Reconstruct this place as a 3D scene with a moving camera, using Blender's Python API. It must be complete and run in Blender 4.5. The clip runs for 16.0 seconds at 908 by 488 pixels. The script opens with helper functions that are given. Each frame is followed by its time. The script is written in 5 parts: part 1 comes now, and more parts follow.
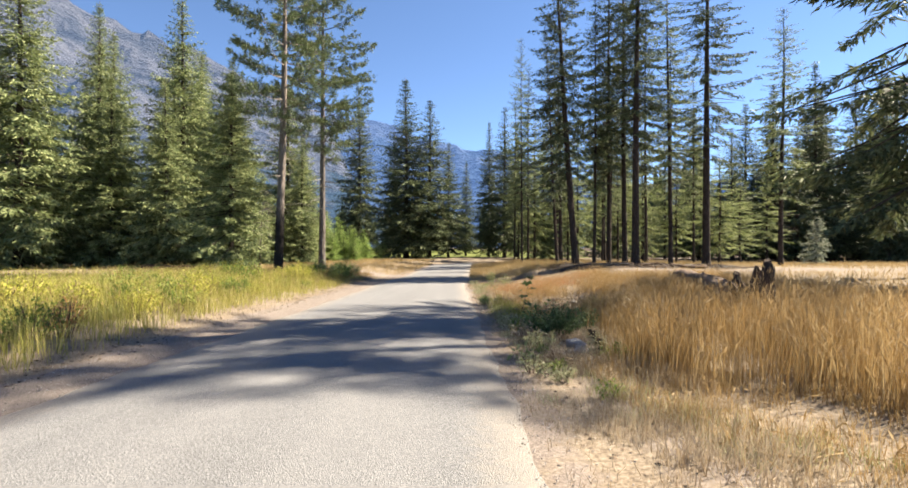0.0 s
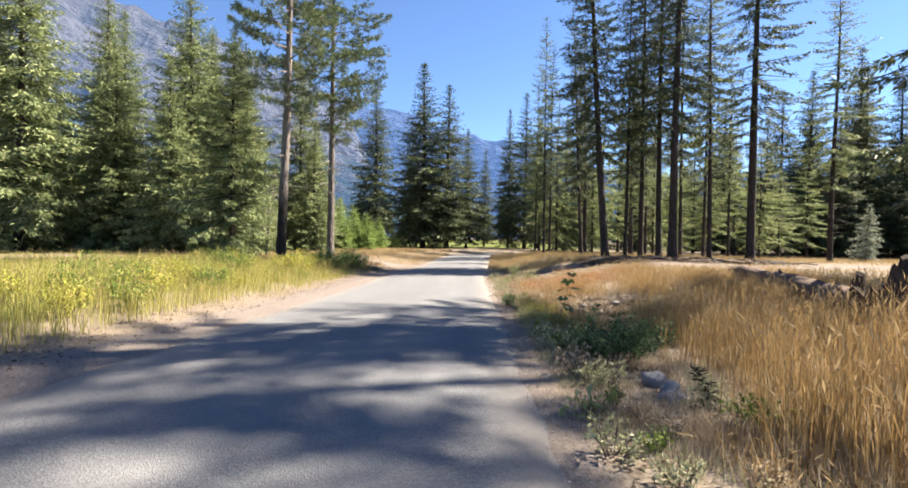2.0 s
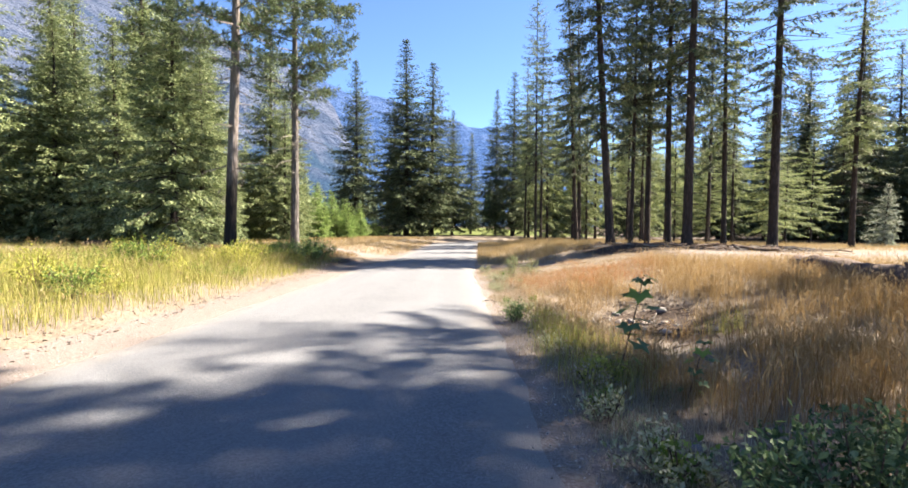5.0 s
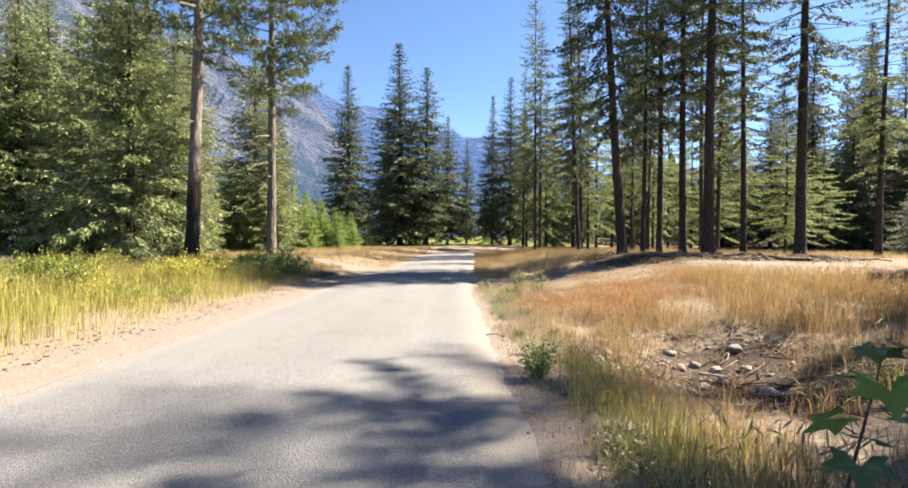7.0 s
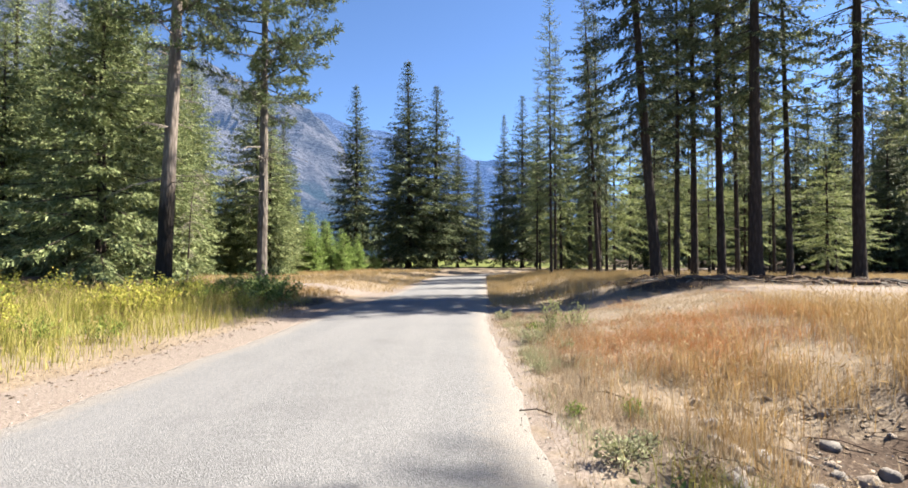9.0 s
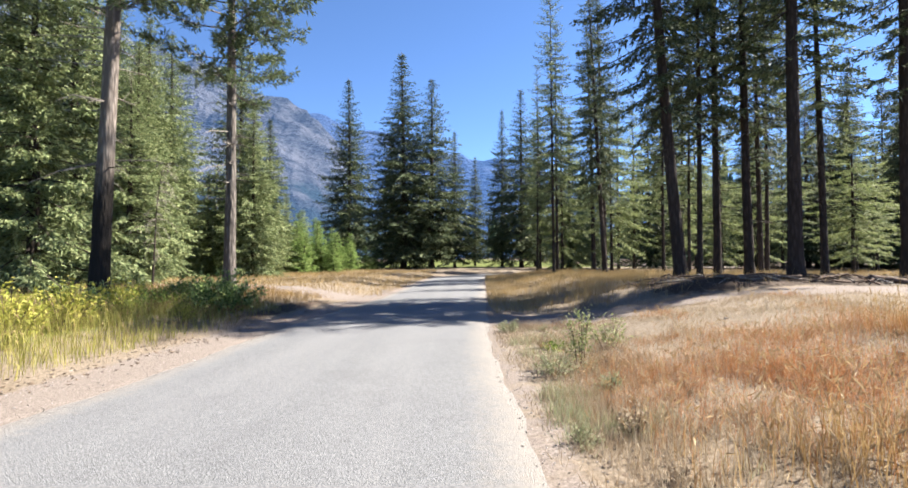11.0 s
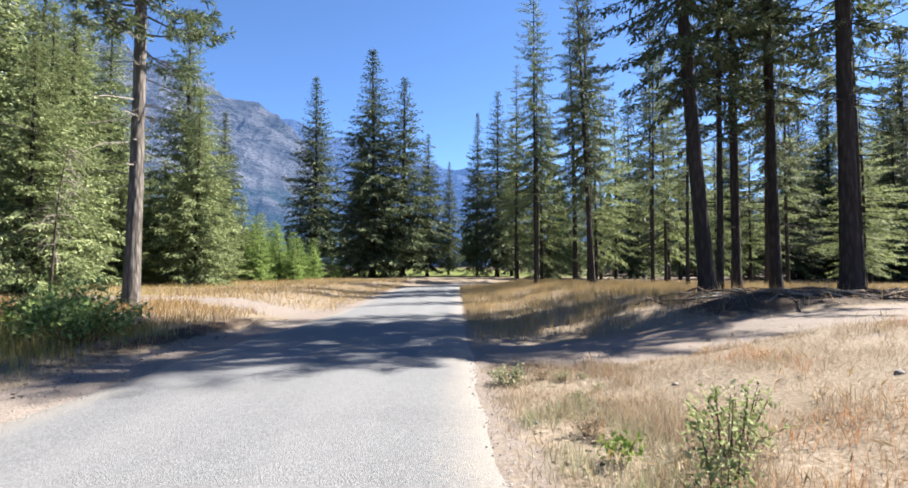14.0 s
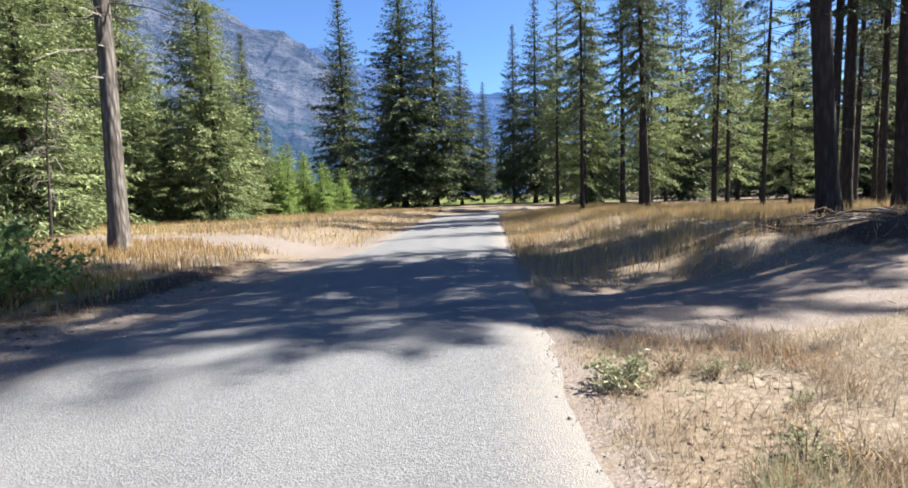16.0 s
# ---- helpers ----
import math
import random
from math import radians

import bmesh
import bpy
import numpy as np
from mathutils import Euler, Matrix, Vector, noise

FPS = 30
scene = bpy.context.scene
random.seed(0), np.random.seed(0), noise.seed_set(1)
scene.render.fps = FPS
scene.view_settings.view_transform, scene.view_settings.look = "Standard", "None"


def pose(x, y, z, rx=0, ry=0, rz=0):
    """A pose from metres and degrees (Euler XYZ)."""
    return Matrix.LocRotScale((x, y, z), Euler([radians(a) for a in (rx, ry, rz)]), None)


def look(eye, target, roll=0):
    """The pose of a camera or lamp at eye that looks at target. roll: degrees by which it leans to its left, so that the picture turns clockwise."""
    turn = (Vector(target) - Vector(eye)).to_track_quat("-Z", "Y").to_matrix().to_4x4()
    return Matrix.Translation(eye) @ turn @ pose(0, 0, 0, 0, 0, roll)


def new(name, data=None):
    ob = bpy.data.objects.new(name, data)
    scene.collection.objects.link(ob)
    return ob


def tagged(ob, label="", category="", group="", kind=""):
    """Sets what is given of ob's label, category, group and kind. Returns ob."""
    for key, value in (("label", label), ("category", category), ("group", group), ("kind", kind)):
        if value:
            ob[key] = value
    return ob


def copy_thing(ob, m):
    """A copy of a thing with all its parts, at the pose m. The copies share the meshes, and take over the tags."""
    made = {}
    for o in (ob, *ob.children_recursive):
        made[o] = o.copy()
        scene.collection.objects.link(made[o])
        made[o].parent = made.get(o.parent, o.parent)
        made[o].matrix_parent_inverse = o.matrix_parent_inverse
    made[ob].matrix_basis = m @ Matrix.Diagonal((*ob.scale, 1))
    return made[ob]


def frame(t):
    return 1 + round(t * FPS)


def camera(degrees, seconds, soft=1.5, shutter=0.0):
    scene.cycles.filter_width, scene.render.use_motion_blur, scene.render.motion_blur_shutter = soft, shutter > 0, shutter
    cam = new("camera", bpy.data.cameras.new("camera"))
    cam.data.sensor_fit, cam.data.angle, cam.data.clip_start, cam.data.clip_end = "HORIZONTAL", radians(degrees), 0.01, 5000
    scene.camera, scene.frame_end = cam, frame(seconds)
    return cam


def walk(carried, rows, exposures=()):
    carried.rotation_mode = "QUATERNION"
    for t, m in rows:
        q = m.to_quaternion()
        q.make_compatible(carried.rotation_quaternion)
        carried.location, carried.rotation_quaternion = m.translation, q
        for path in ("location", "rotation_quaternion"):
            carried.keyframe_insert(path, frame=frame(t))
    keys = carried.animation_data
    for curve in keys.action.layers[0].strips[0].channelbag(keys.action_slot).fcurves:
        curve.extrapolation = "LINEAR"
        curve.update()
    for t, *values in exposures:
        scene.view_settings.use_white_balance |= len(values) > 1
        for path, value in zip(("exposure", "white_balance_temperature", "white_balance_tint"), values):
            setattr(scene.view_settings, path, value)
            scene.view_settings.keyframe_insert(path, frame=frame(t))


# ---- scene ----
cam = camera(82.1, 16.0, soft=1.7)
METRES, EYE, TILT, LEAN, TURN = 24.5, 1.45, 0.0, 0.0, 0.0
ROWS = [
    (0.0, 0.0, 0.0, 0.0, -0.0, 0.37, -0.12),
    (0.5, 0.0017, 0.0319, -0.0009, 1.08, 0.34, 0.13),
    (1.0, 0.0006, 0.0622, -0.0021, 1.59, -0.97, -0.07),
    (1.5, -0.0002, 0.0902, -0.0029, 2.09, -0.87, -0.62),
    (2.0, -0.0006, 0.1209, -0.0035, 1.97, -0.7, -1.0),
    (2.5, -0.0006, 0.1529, -0.0041, 1.88, -0.32, -0.91),
    (3.0, -0.0003, 0.184, -0.0056, 1.3, -1.01, -0.85),
    (3.5, -0.0001, 0.2133, -0.0062, 0.62, -1.86, -1.17),
    (4.0, 0.0004, 0.2467, -0.0069, 0.67, -2.38, -0.82),
    (4.5, -0.0012, 0.2769, -0.0075, 0.57, -2.22, -0.69),
    (7.0, 0.0007, 0.4321, -0.0098, -0.03, -0.98, -0.29),
    (7.5, -0.0002, 0.4633, -0.0108, -0.47, -0.34, -0.9),
    (8.0, 0.0, 0.496, -0.011, 0.21, 0.75, -0.53),
    (8.5, -0.0015, 0.5264, -0.0118, 1.04, 1.5, -0.2),
    (11.0, 0.0017, 0.6809, -0.0152, 0.85, 1.52, 0.23),
    (11.5, 0.0027, 0.7124, -0.0161, -0.79, 0.66, 0.03),
    (12.0, 0.0025, 0.7457, -0.0164, -2.25, 0.49, -0.56),
    (12.5, 0.0044, 0.7758, -0.0164, -3.2, 0.7, -0.89),
    (13.0, 0.0047, 0.8046, -0.0166, -4.1, 1.02, -1.53),
    (13.5, 0.0044, 0.8339, -0.0164, -3.08, 2.08, -0.66),
    (14.0, 0.0022, 0.8667, -0.0173, -2.12, 2.48, -0.22),
    (14.5, 0.0016, 0.898, -0.0175, -0.93, 2.17, 0.47),
    (15.0, 0.0002, 0.9285, -0.0183, -1.13, 2.12, 0.37),
    (15.5, 0.0005, 0.9623, -0.0196, 0.42, -1.01, 0.88),
    (16.0, -0.0039, 0.9989, -0.0207, 1.64, -5.35, 1.51),
]
walk(cam, [(t, pose(0, 0, EYE, TILT, LEAN, TURN) @ pose(METRES * x, METRES * y, METRES * z, 90 + pitch, roll, yaw)) for t, x, y, z, yaw, pitch, roll in ROWS],
     exposures=[(0.0, 2.40, 6650, 9), (1.5, 2.46, 6450, 10), (3.0, 2.66, 6080, 12), (4.5, 2.80, 6120, 12), (6.0, 2.68, 6450, 10), (7.5, 2.55, 6600, 10),
                (9.0, 2.42, 6150, 10), (11.0, 2.37, 5850, 10), (13.0, 2.40, 5760, 10), (15.0, 2.40, 5760, 9), (16.0, 2.32, 5720, 9)])

# ---- world, sun ----
SUN_AZ, SUN_EL = radians(69), radians(43)
TO_SUN = Vector((math.sin(SUN_AZ) * math.cos(SUN_EL), math.cos(SUN_AZ) * math.cos(SUN_EL), math.sin(SUN_EL)))
world = bpy.data.worlds.new("sky")
scene.world = world
world.use_nodes = True
wn = world.node_tree.nodes
sky = wn.new("ShaderNodeTexSky")
sky.sky_type = "NISHITA"
sky.sun_disc = False
sky.sun_elevation, sky.sun_rotation = SUN_EL, SUN_AZ
sky.altitude, sky.air_density, sky.dust_density, sky.ozone_density = 1200, 0.7, 0.0, 4.0
wn["Background"].inputs[1].default_value = 0.050
world.node_tree.links.new(sky.outputs[0], wn["Background"].inputs[0])
sun = new("sun", bpy.data.lights.new("sun", "SUN"))
sun.data.energy, sun.data.angle, sun.data.color = 5.0, radians(0.6), (1.0, 0.87, 0.68)
sun.matrix_world = look(TO_SUN * 200, (0, 0, 0))


# ---- materials ----
class Mat:
    """Small helper round one node material."""

    def __init__(self, name, rough=0.8, spec=0.3):
        self.m = bpy.data.materials.new(name)
        self.m.use_nodes = True
        self.t = self.m.node_tree
        self.b = self.t.nodes["Principled BSDF"]
        self.b.inputs["Roughness"].default_value = rough
        self.b.inputs["Specular IOR Level"].default_value = spec

    def n(self, kind, **sets):
        node = self.t.nodes.new("ShaderNode" + kind)
        for k, v in sets.items():
            node.inputs[k.replace("_", " ")].default_value = v
        return node

    def l(self, a, b):
        self.t.links.new(a, b)

    def coords(self, which="Object", scale=(1, 1, 1)):
        c = self.n("TexCoord")
        mp = self.n("Mapping")
        mp.inputs["Scale"].default_value = scale
        self.l(c.outputs[which], mp.inputs[0])
        return mp.outputs[0]

    def world_pos(self, scale=(1, 1, 1)):
        g = self.n("NewGeometry")
        mp = self.n("Mapping")
        mp.inputs["Scale"].default_value = scale
        self.l(g.outputs["Position"], mp.inputs[0])
        return mp.outputs[0]

    def noise(self, vec, scale, detail=4.0, rough=0.55):
        n = self.n("TexNoise", Scale=scale, Detail=detail, Roughness=rough)
        self.l(vec, n.inputs["Vector"])
        return n.outputs["Fac"]

    def voronoi(self, vec, scale):
        n = self.n("TexVoronoi", Scale=scale)
        self.l(vec, n.inputs["Vector"])
        return n

    def ramp(self, fac, *stops):
        r = self.n("ValToRGB")
        e = r.color_ramp.elements
        while len(e) < len(stops):
            e.new(0.5)
        for el, (p, c) in zip(e, stops):
            el.position, el.color = p, (*c, 1)
        self.l(fac, r.inputs[0])
        return r.outputs[0]

    def mix(self, fac, a, b, blend="MIX"):
        m = self.t.nodes.new("ShaderNodeMix")
        m.data_type, m.blend_type = "RGBA", blend
        for sock, v in ((m.inputs[0], fac), (m.inputs[6], a), (m.inputs[7], b)):
            if isinstance(v, (int, float)):
                sock.default_value = v
            elif isinstance(v, tuple):
                sock.default_value = (*v, 1)
            else:
                self.l(v, sock)
        return m.outputs[2]

    def math(self, op, a, b=0.0):
        m = self.t.nodes.new("ShaderNodeMath")
        m.operation = op
        for sock, v in ((m.inputs[0], a), (m.inputs[1], b)):
            if isinstance(v, (int, float)):
                sock.default_value = v
            else:
                self.l(v, sock)
        return m.outputs[0]

    def colour(self, c):
        self.l(c, self.b.inputs["Base Color"])

    def bump(self, h, strength=0.5, dist=0.02):
        b = self.n("Bump", Strength=strength, Distance=dist)
        self.l(h, b.inputs["Height"])
        self.l(b.outputs[0], self.b.inputs["Normal"])

    def translucent(self, colour, share):
        tr = self.n("BsdfTranslucent")
        self.l(colour, tr.inputs[0])
        mx = self.n("MixShader")
        mx.inputs[0].default_value = share
        out = self.t.nodes["Material Output"]
        self.l(self.b.outputs[0], mx.inputs[1])
        self.l(tr.outputs[0], mx.inputs[2])
        self.l(mx.outputs[0], out.inputs[0])


def leaf_mat(name, dark, mid, light, share=0.25, patch=None, rough=0.6):
    """Foliage or grass: colour per piece, drifting over the plant at a larger scale."""
    m = Mat(name, rough, 0.12)
    g = m.n("NewGeometry")
    c = m.ramp(g.outputs["Random Per Island"], (0.0, dark), (0.5, mid), (1.0, light))
    big = m.noise(m.world_pos(), 0.35, 3)
    c = m.mix(m.math("MULTIPLY", m.ramp(big, (0.4, (0, 0, 0)), (0.65, (1, 1, 1))), 0.4), c, patch or dark)
    m.colour(c)
    m.translucent(c, share)
    return m.m


def bark_mat(name, dark, light, dark_foot=0.0):
    m = Mat(name, 0.9, 0.15)
    v = m.coords("Object", (5, 5, 1.1))
    vo = m.voronoi(v, 2.2)
    fine = m.noise(v, 9, 6, 0.7)
    c = m.mix(m.ramp(vo.outputs["Distance"], (0.15, (0, 0, 0)), (0.6, (1, 1, 1))), light, dark)
    c = m.mix(m.math("MULTIPLY", fine, 0.55), c, dark)
    big = m.noise(m.coords("Object", (1, 1, 0.35)), 1.3, 4)
    c = m.mix(m.math("MULTIPLY", big, 0.45), c, tuple(x * 1.5 for x in light))
    # near-black tone towards the trunk's foot, with a noisy upper border
    if dark_foot:
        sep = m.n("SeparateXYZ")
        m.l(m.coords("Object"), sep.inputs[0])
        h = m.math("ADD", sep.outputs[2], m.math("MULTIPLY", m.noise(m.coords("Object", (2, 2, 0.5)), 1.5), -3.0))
        c = m.mix(m.ramp(m.math("DIVIDE", h, dark_foot), (0.35, (1, 1, 1)), (0.75, (0, 0, 0))), c, (0.018, 0.015, 0.013))
    m.colour(c)
    m.bump(m.math("ADD", m.math("MULTIPLY", vo.outputs["Distance"], -1.0), m.math("MULTIPLY", fine, 0.5)), 1.0, 0.05)
    return m.m


def ground_mat():
    m = Mat("ground_soil", 0.95, 0.1)
    p = m.world_pos()
    fine, mid, big = m.noise(p, 22, 6, 0.7), m.noise(p, 3.5, 5), m.noise(p, 0.5, 4)
    straw = m.ramp(fine, (0.32, (0.063, 0.048, 0.037)), (0.5, (0.162, 0.131, 0.099)), (0.68, (0.272, 0.236, 0.194)))
    straw = m.mix(m.ramp(big, (0.4, (0, 0, 0)), (0.65, (1, 1, 1))), straw, m.ramp(fine, (0.3, (0.079, 0.058, 0.039)), (0.7, (0.209, 0.172, 0.131))))
    gravel = m.ramp(m.noise(p, 45, 4, 0.8), (0.32, (0.058, 0.047, 0.041)), (0.5, (0.151, 0.126, 0.112)), (0.68, (0.261, 0.236, 0.215)))
    litter = m.ramp(fine, (0.3, (0.018, 0.013, 0.011)), (0.55, (0.058, 0.041, 0.031)), (0.75, (0.136, 0.110, 0.089)))
    green = m.ramp(fine, (0.3, (0.031, 0.047, 0.011)), (0.7, (0.157, 0.172, 0.047)))
    at = m.n("Attribute")
    at.attribute_name = "cover"
    sep = m.n("SeparateColor")
    m.l(at.outputs["Color"], sep.inputs[0])
    c = straw
    for k, other in ((2, green), (1, litter), (0, gravel)):
        w = m.math("ADD", sep.outputs[k], m.math("MULTIPLY", m.math("SUBTRACT", mid, 0.5), 0.9))
        w = m.ramp(w, (0.38, (0, 0, 0)), (0.62, (1, 1, 1)))
        c = m.mix(w, c, other)
    m.colour(c)
    m.bump(m.math("ADD", fine, m.math("MULTIPLY", mid, 1.0)), 0.4, 0.02)
    return m.m


def road_mat():
    m = Mat("chip_seal", 0.85, 0.25)
    p = m.world_pos()
    chips = m.voronoi(p, 70)
    grit = m.noise(p, 120, 3, 0.8)
    c = m.ramp(chips.outputs["Color"], (0.1, (0.085, 0.087, 0.093)), (0.5, (0.126, 0.128, 0.135)), (0.95, (0.186, 0.188, 0.198)))
    c = m.mix(m.math("MULTIPLY", grit, 0.5), c, (0.110, 0.112, 0.119))
    lanes = m.noise(m.world_pos((1.0, 0.04, 1)), 1.1, 3)
    c = m.mix(m.math("MULTIPLY", m.ramp(lanes, (0.4, (0, 0, 0)), (0.65, (1, 1, 1))), 0.35), c, (0.172, 0.172, 0.178))
    stains = m.noise(p, 0.7, 5, 0.65)
    c = m.mix(m.math("MULTIPLY", m.ramp(stains, (0.52, (0, 0, 0)), (0.75, (1, 1, 1))), 0.35), c, (0.076, 0.076, 0.082))
    at = m.n("Attribute")
    at.attribute_name = "edge"
    dust = m.math("ADD", at.outputs["Fac"], m.math("MULTIPLY", m.math("SUBTRACT", m.noise(p, 9, 8, 0.8), 0.5), 1.6))
    c = m.mix(m.ramp(dust, (0.35, (0, 0, 0)), (1.0, (1, 1, 1))), c, m.ramp(grit, (0.3, (0.114, 0.105, 0.096)), (0.7, (0.236, 0.219, 0.202))))
    m.colour(c)
    m.bump(m.math("ADD", chips.outputs["Distance"], grit), 0.7, 0.008)
    return m.m


def plain_mat(name, dark, light, scale=6, rough=0.85, bump=0.5, stretch=(1, 1, 1)):
    m = Mat(name, rough, 0.25)
    v = m.coords("Object", stretch)
    f, b = m.noise(v, scale * 5, 6, 0.7), m.noise(v, scale, 4)
    c = m.mix(m.ramp(f, (0.35, (0, 0, 0)), (0.65, (1, 1, 1))), dark, light)
    c = m.mix(m.math("MULTIPLY", b, 0.5), c, dark)
    m.colour(c)
    m.bump(m.math("ADD", f, b), bump, 0.02)
    return m.m


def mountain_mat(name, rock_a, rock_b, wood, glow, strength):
    """Far slope: rock above, forest in streaks; bluish air painted in as a blue glow."""
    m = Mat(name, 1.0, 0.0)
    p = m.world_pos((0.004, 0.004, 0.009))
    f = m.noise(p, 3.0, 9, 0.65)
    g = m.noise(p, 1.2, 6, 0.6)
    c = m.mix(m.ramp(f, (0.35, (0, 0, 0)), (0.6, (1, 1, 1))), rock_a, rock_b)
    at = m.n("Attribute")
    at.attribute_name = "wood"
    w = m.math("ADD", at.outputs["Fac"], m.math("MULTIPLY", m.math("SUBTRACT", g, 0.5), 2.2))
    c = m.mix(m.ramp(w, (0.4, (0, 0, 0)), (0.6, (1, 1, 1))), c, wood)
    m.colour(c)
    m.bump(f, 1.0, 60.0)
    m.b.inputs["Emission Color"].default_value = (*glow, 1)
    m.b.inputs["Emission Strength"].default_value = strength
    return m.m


GROUND, ROAD = ground_mat(), road_mat()
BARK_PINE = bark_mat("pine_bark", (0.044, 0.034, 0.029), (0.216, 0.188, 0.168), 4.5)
BARK_PINE_2 = bark_mat("pine_bark_brown", (0.034, 0.028, 0.025), (0.180, 0.160, 0.144))
BARK_FIR = bark_mat("fir_bark", (0.014, 0.011, 0.010), (0.060, 0.046, 0.038))
BARK_DEAD = plain_mat("grey_dead_wood", (0.080, 0.068, 0.056), (0.272, 0.248, 0.224), 5, 0.9, 0.6, (1, 1, 0.3))
CHAR = plain_mat("rotten_wood", (0.012, 0.009, 0.008), (0.10, 0.065, 0.045), 5, 0.95, 1.0, (1, 1, 0.4))
LOGWOOD = plain_mat("weathered_log", (0.04, 0.026, 0.02), (0.20, 0.14, 0.105), 4, 0.95, 1.0)
ROCK = plain_mat("pale_granite", (0.152, 0.148, 0.152), (0.400, 0.384, 0.376), 5, 0.85, 0.7)
STONE = plain_mat("grey_stone", (0.096, 0.090, 0.086), (0.272, 0.252, 0.236), 6, 0.9, 0.5)
STONE_WARM = plain_mat("warm_stone", (0.120, 0.100, 0.084), (0.336, 0.288, 0.248), 6, 0.9, 0.5)
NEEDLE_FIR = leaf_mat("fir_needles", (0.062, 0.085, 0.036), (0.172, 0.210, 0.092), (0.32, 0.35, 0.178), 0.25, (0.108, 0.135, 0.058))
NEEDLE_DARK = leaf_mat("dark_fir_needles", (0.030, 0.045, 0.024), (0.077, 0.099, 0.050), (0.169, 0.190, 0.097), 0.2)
NEEDLE_BRIGHT = leaf_mat("young_fir_needles", (0.093, 0.153, 0.034), (0.187, 0.272, 0.072), (0.306, 0.365, 0.136), 0.4, (0.128, 0.204, 0.047))
# paler needle tone for half-grown firs; behind the grove it paints in backlight
NEEDLE_MID = leaf_mat("half_grown_and_backlit_needles", (0.102, 0.132, 0.051), (0.204, 0.242, 0.102), (0.323, 0.357, 0.170), 0.36, (0.162, 0.196, 0.072))
NEEDLE_PALE = leaf_mat("pale_young_needles", (0.136, 0.162, 0.111), (0.238, 0.264, 0.204), (0.383, 0.408, 0.323), 0.3)
NEEDLE_PINE = leaf_mat("pine_needles", (0.040, 0.060, 0.030), (0.098, 0.128, 0.062), (0.20, 0.23, 0.12), 0.25)
GRASS_GOLD = leaf_mat("golden_grass", (0.145, 0.088, 0.034), (0.27, 0.178, 0.075), (0.40, 0.305, 0.16), 0.35, (0.235, 0.145, 0.056))
GRASS_HEAD = leaf_mat("grass_seed_heads", (0.206, 0.134, 0.061), (0.302, 0.218, 0.109), (0.399, 0.314, 0.187), 0.3)
GRASS_FIELD = leaf_mat("pale_field_grass", (0.230, 0.157, 0.066), (0.314, 0.230, 0.109), (0.399, 0.314, 0.176), 0.3, (0.290, 0.199, 0.078))
GRASS_GREEN = leaf_mat("yellow_green_grass", (0.145, 0.160, 0.034), (0.300, 0.275, 0.072), (0.44, 0.38, 0.155), 0.38, (0.20, 0.205, 0.045))
GRASS_RED = leaf_mat("rust_grass", (0.190, 0.080, 0.032), (0.32, 0.138, 0.056), (0.44, 0.25, 0.125), 0.35, (0.28, 0.155, 0.066))
GRASS_STRAW = leaf_mat("short_straw", (0.194, 0.146, 0.090), (0.314, 0.254, 0.176), (0.435, 0.381, 0.290), 0.3, (0.254, 0.169, 0.109))
LEAF_DARK = leaf_mat("dark_shrub_leaves", (0.035, 0.06, 0.025), (0.08, 0.125, 0.05), (0.19, 0.24, 0.12), 0.28)
LEAF_GREEN = leaf_mat("green_leaves", (0.06, 0.10, 0.02), (0.14, 0.20, 0.04), (0.30, 0.33, 0.09), 0.3)
LEAF_HOLLY = leaf_mat("glossy_bush_leaves", (0.058, 0.094, 0.029), (0.145, 0.210, 0.065), (0.392, 0.450, 0.160), 0.3, (0.102, 0.145, 0.043), 0.45)
LEAF_SAGE = leaf_mat("sage_leaves", (0.145, 0.162, 0.076), (0.272, 0.281, 0.162), (0.425, 0.416, 0.281), 0.3, (0.204, 0.212, 0.119))
LEAF_YELLOW = leaf_mat("yellowing_leaves", (0.187, 0.212, 0.034), (0.357, 0.348, 0.068), (0.493, 0.433, 0.128), 0.38)
LEAF_PALE = leaf_mat("pale_weed_leaves", (0.145, 0.170, 0.060), (0.264, 0.289, 0.128), (0.399, 0.408, 0.230), 0.32)
# distance haze painted into the ridge: bluish base colours and a blue glow
MOUNT_FAR = mountain_mat("far_slope_painted_haze", (0.028, 0.040, 0.066), (0.045, 0.060, 0.092), (0.02, 0.032, 0.052), (0.17, 0.32, 0.72), 0.115)
# cliff rock and forest, with thinner blue haze painted in by the glow
MOUNT_LEFT = mountain_mat("grey_cliff_painted_haze", (0.024, 0.028, 0.036), (0.085, 0.086, 0.098), (0.016, 0.026, 0.030), (0.20, 0.35, 0.66), 0.07)
WOODS = leaf_mat("far_woods", (0.03, 0.05, 0.03), (0.06, 0.09, 0.05), (0.11, 0.14, 0.08), 0.1)


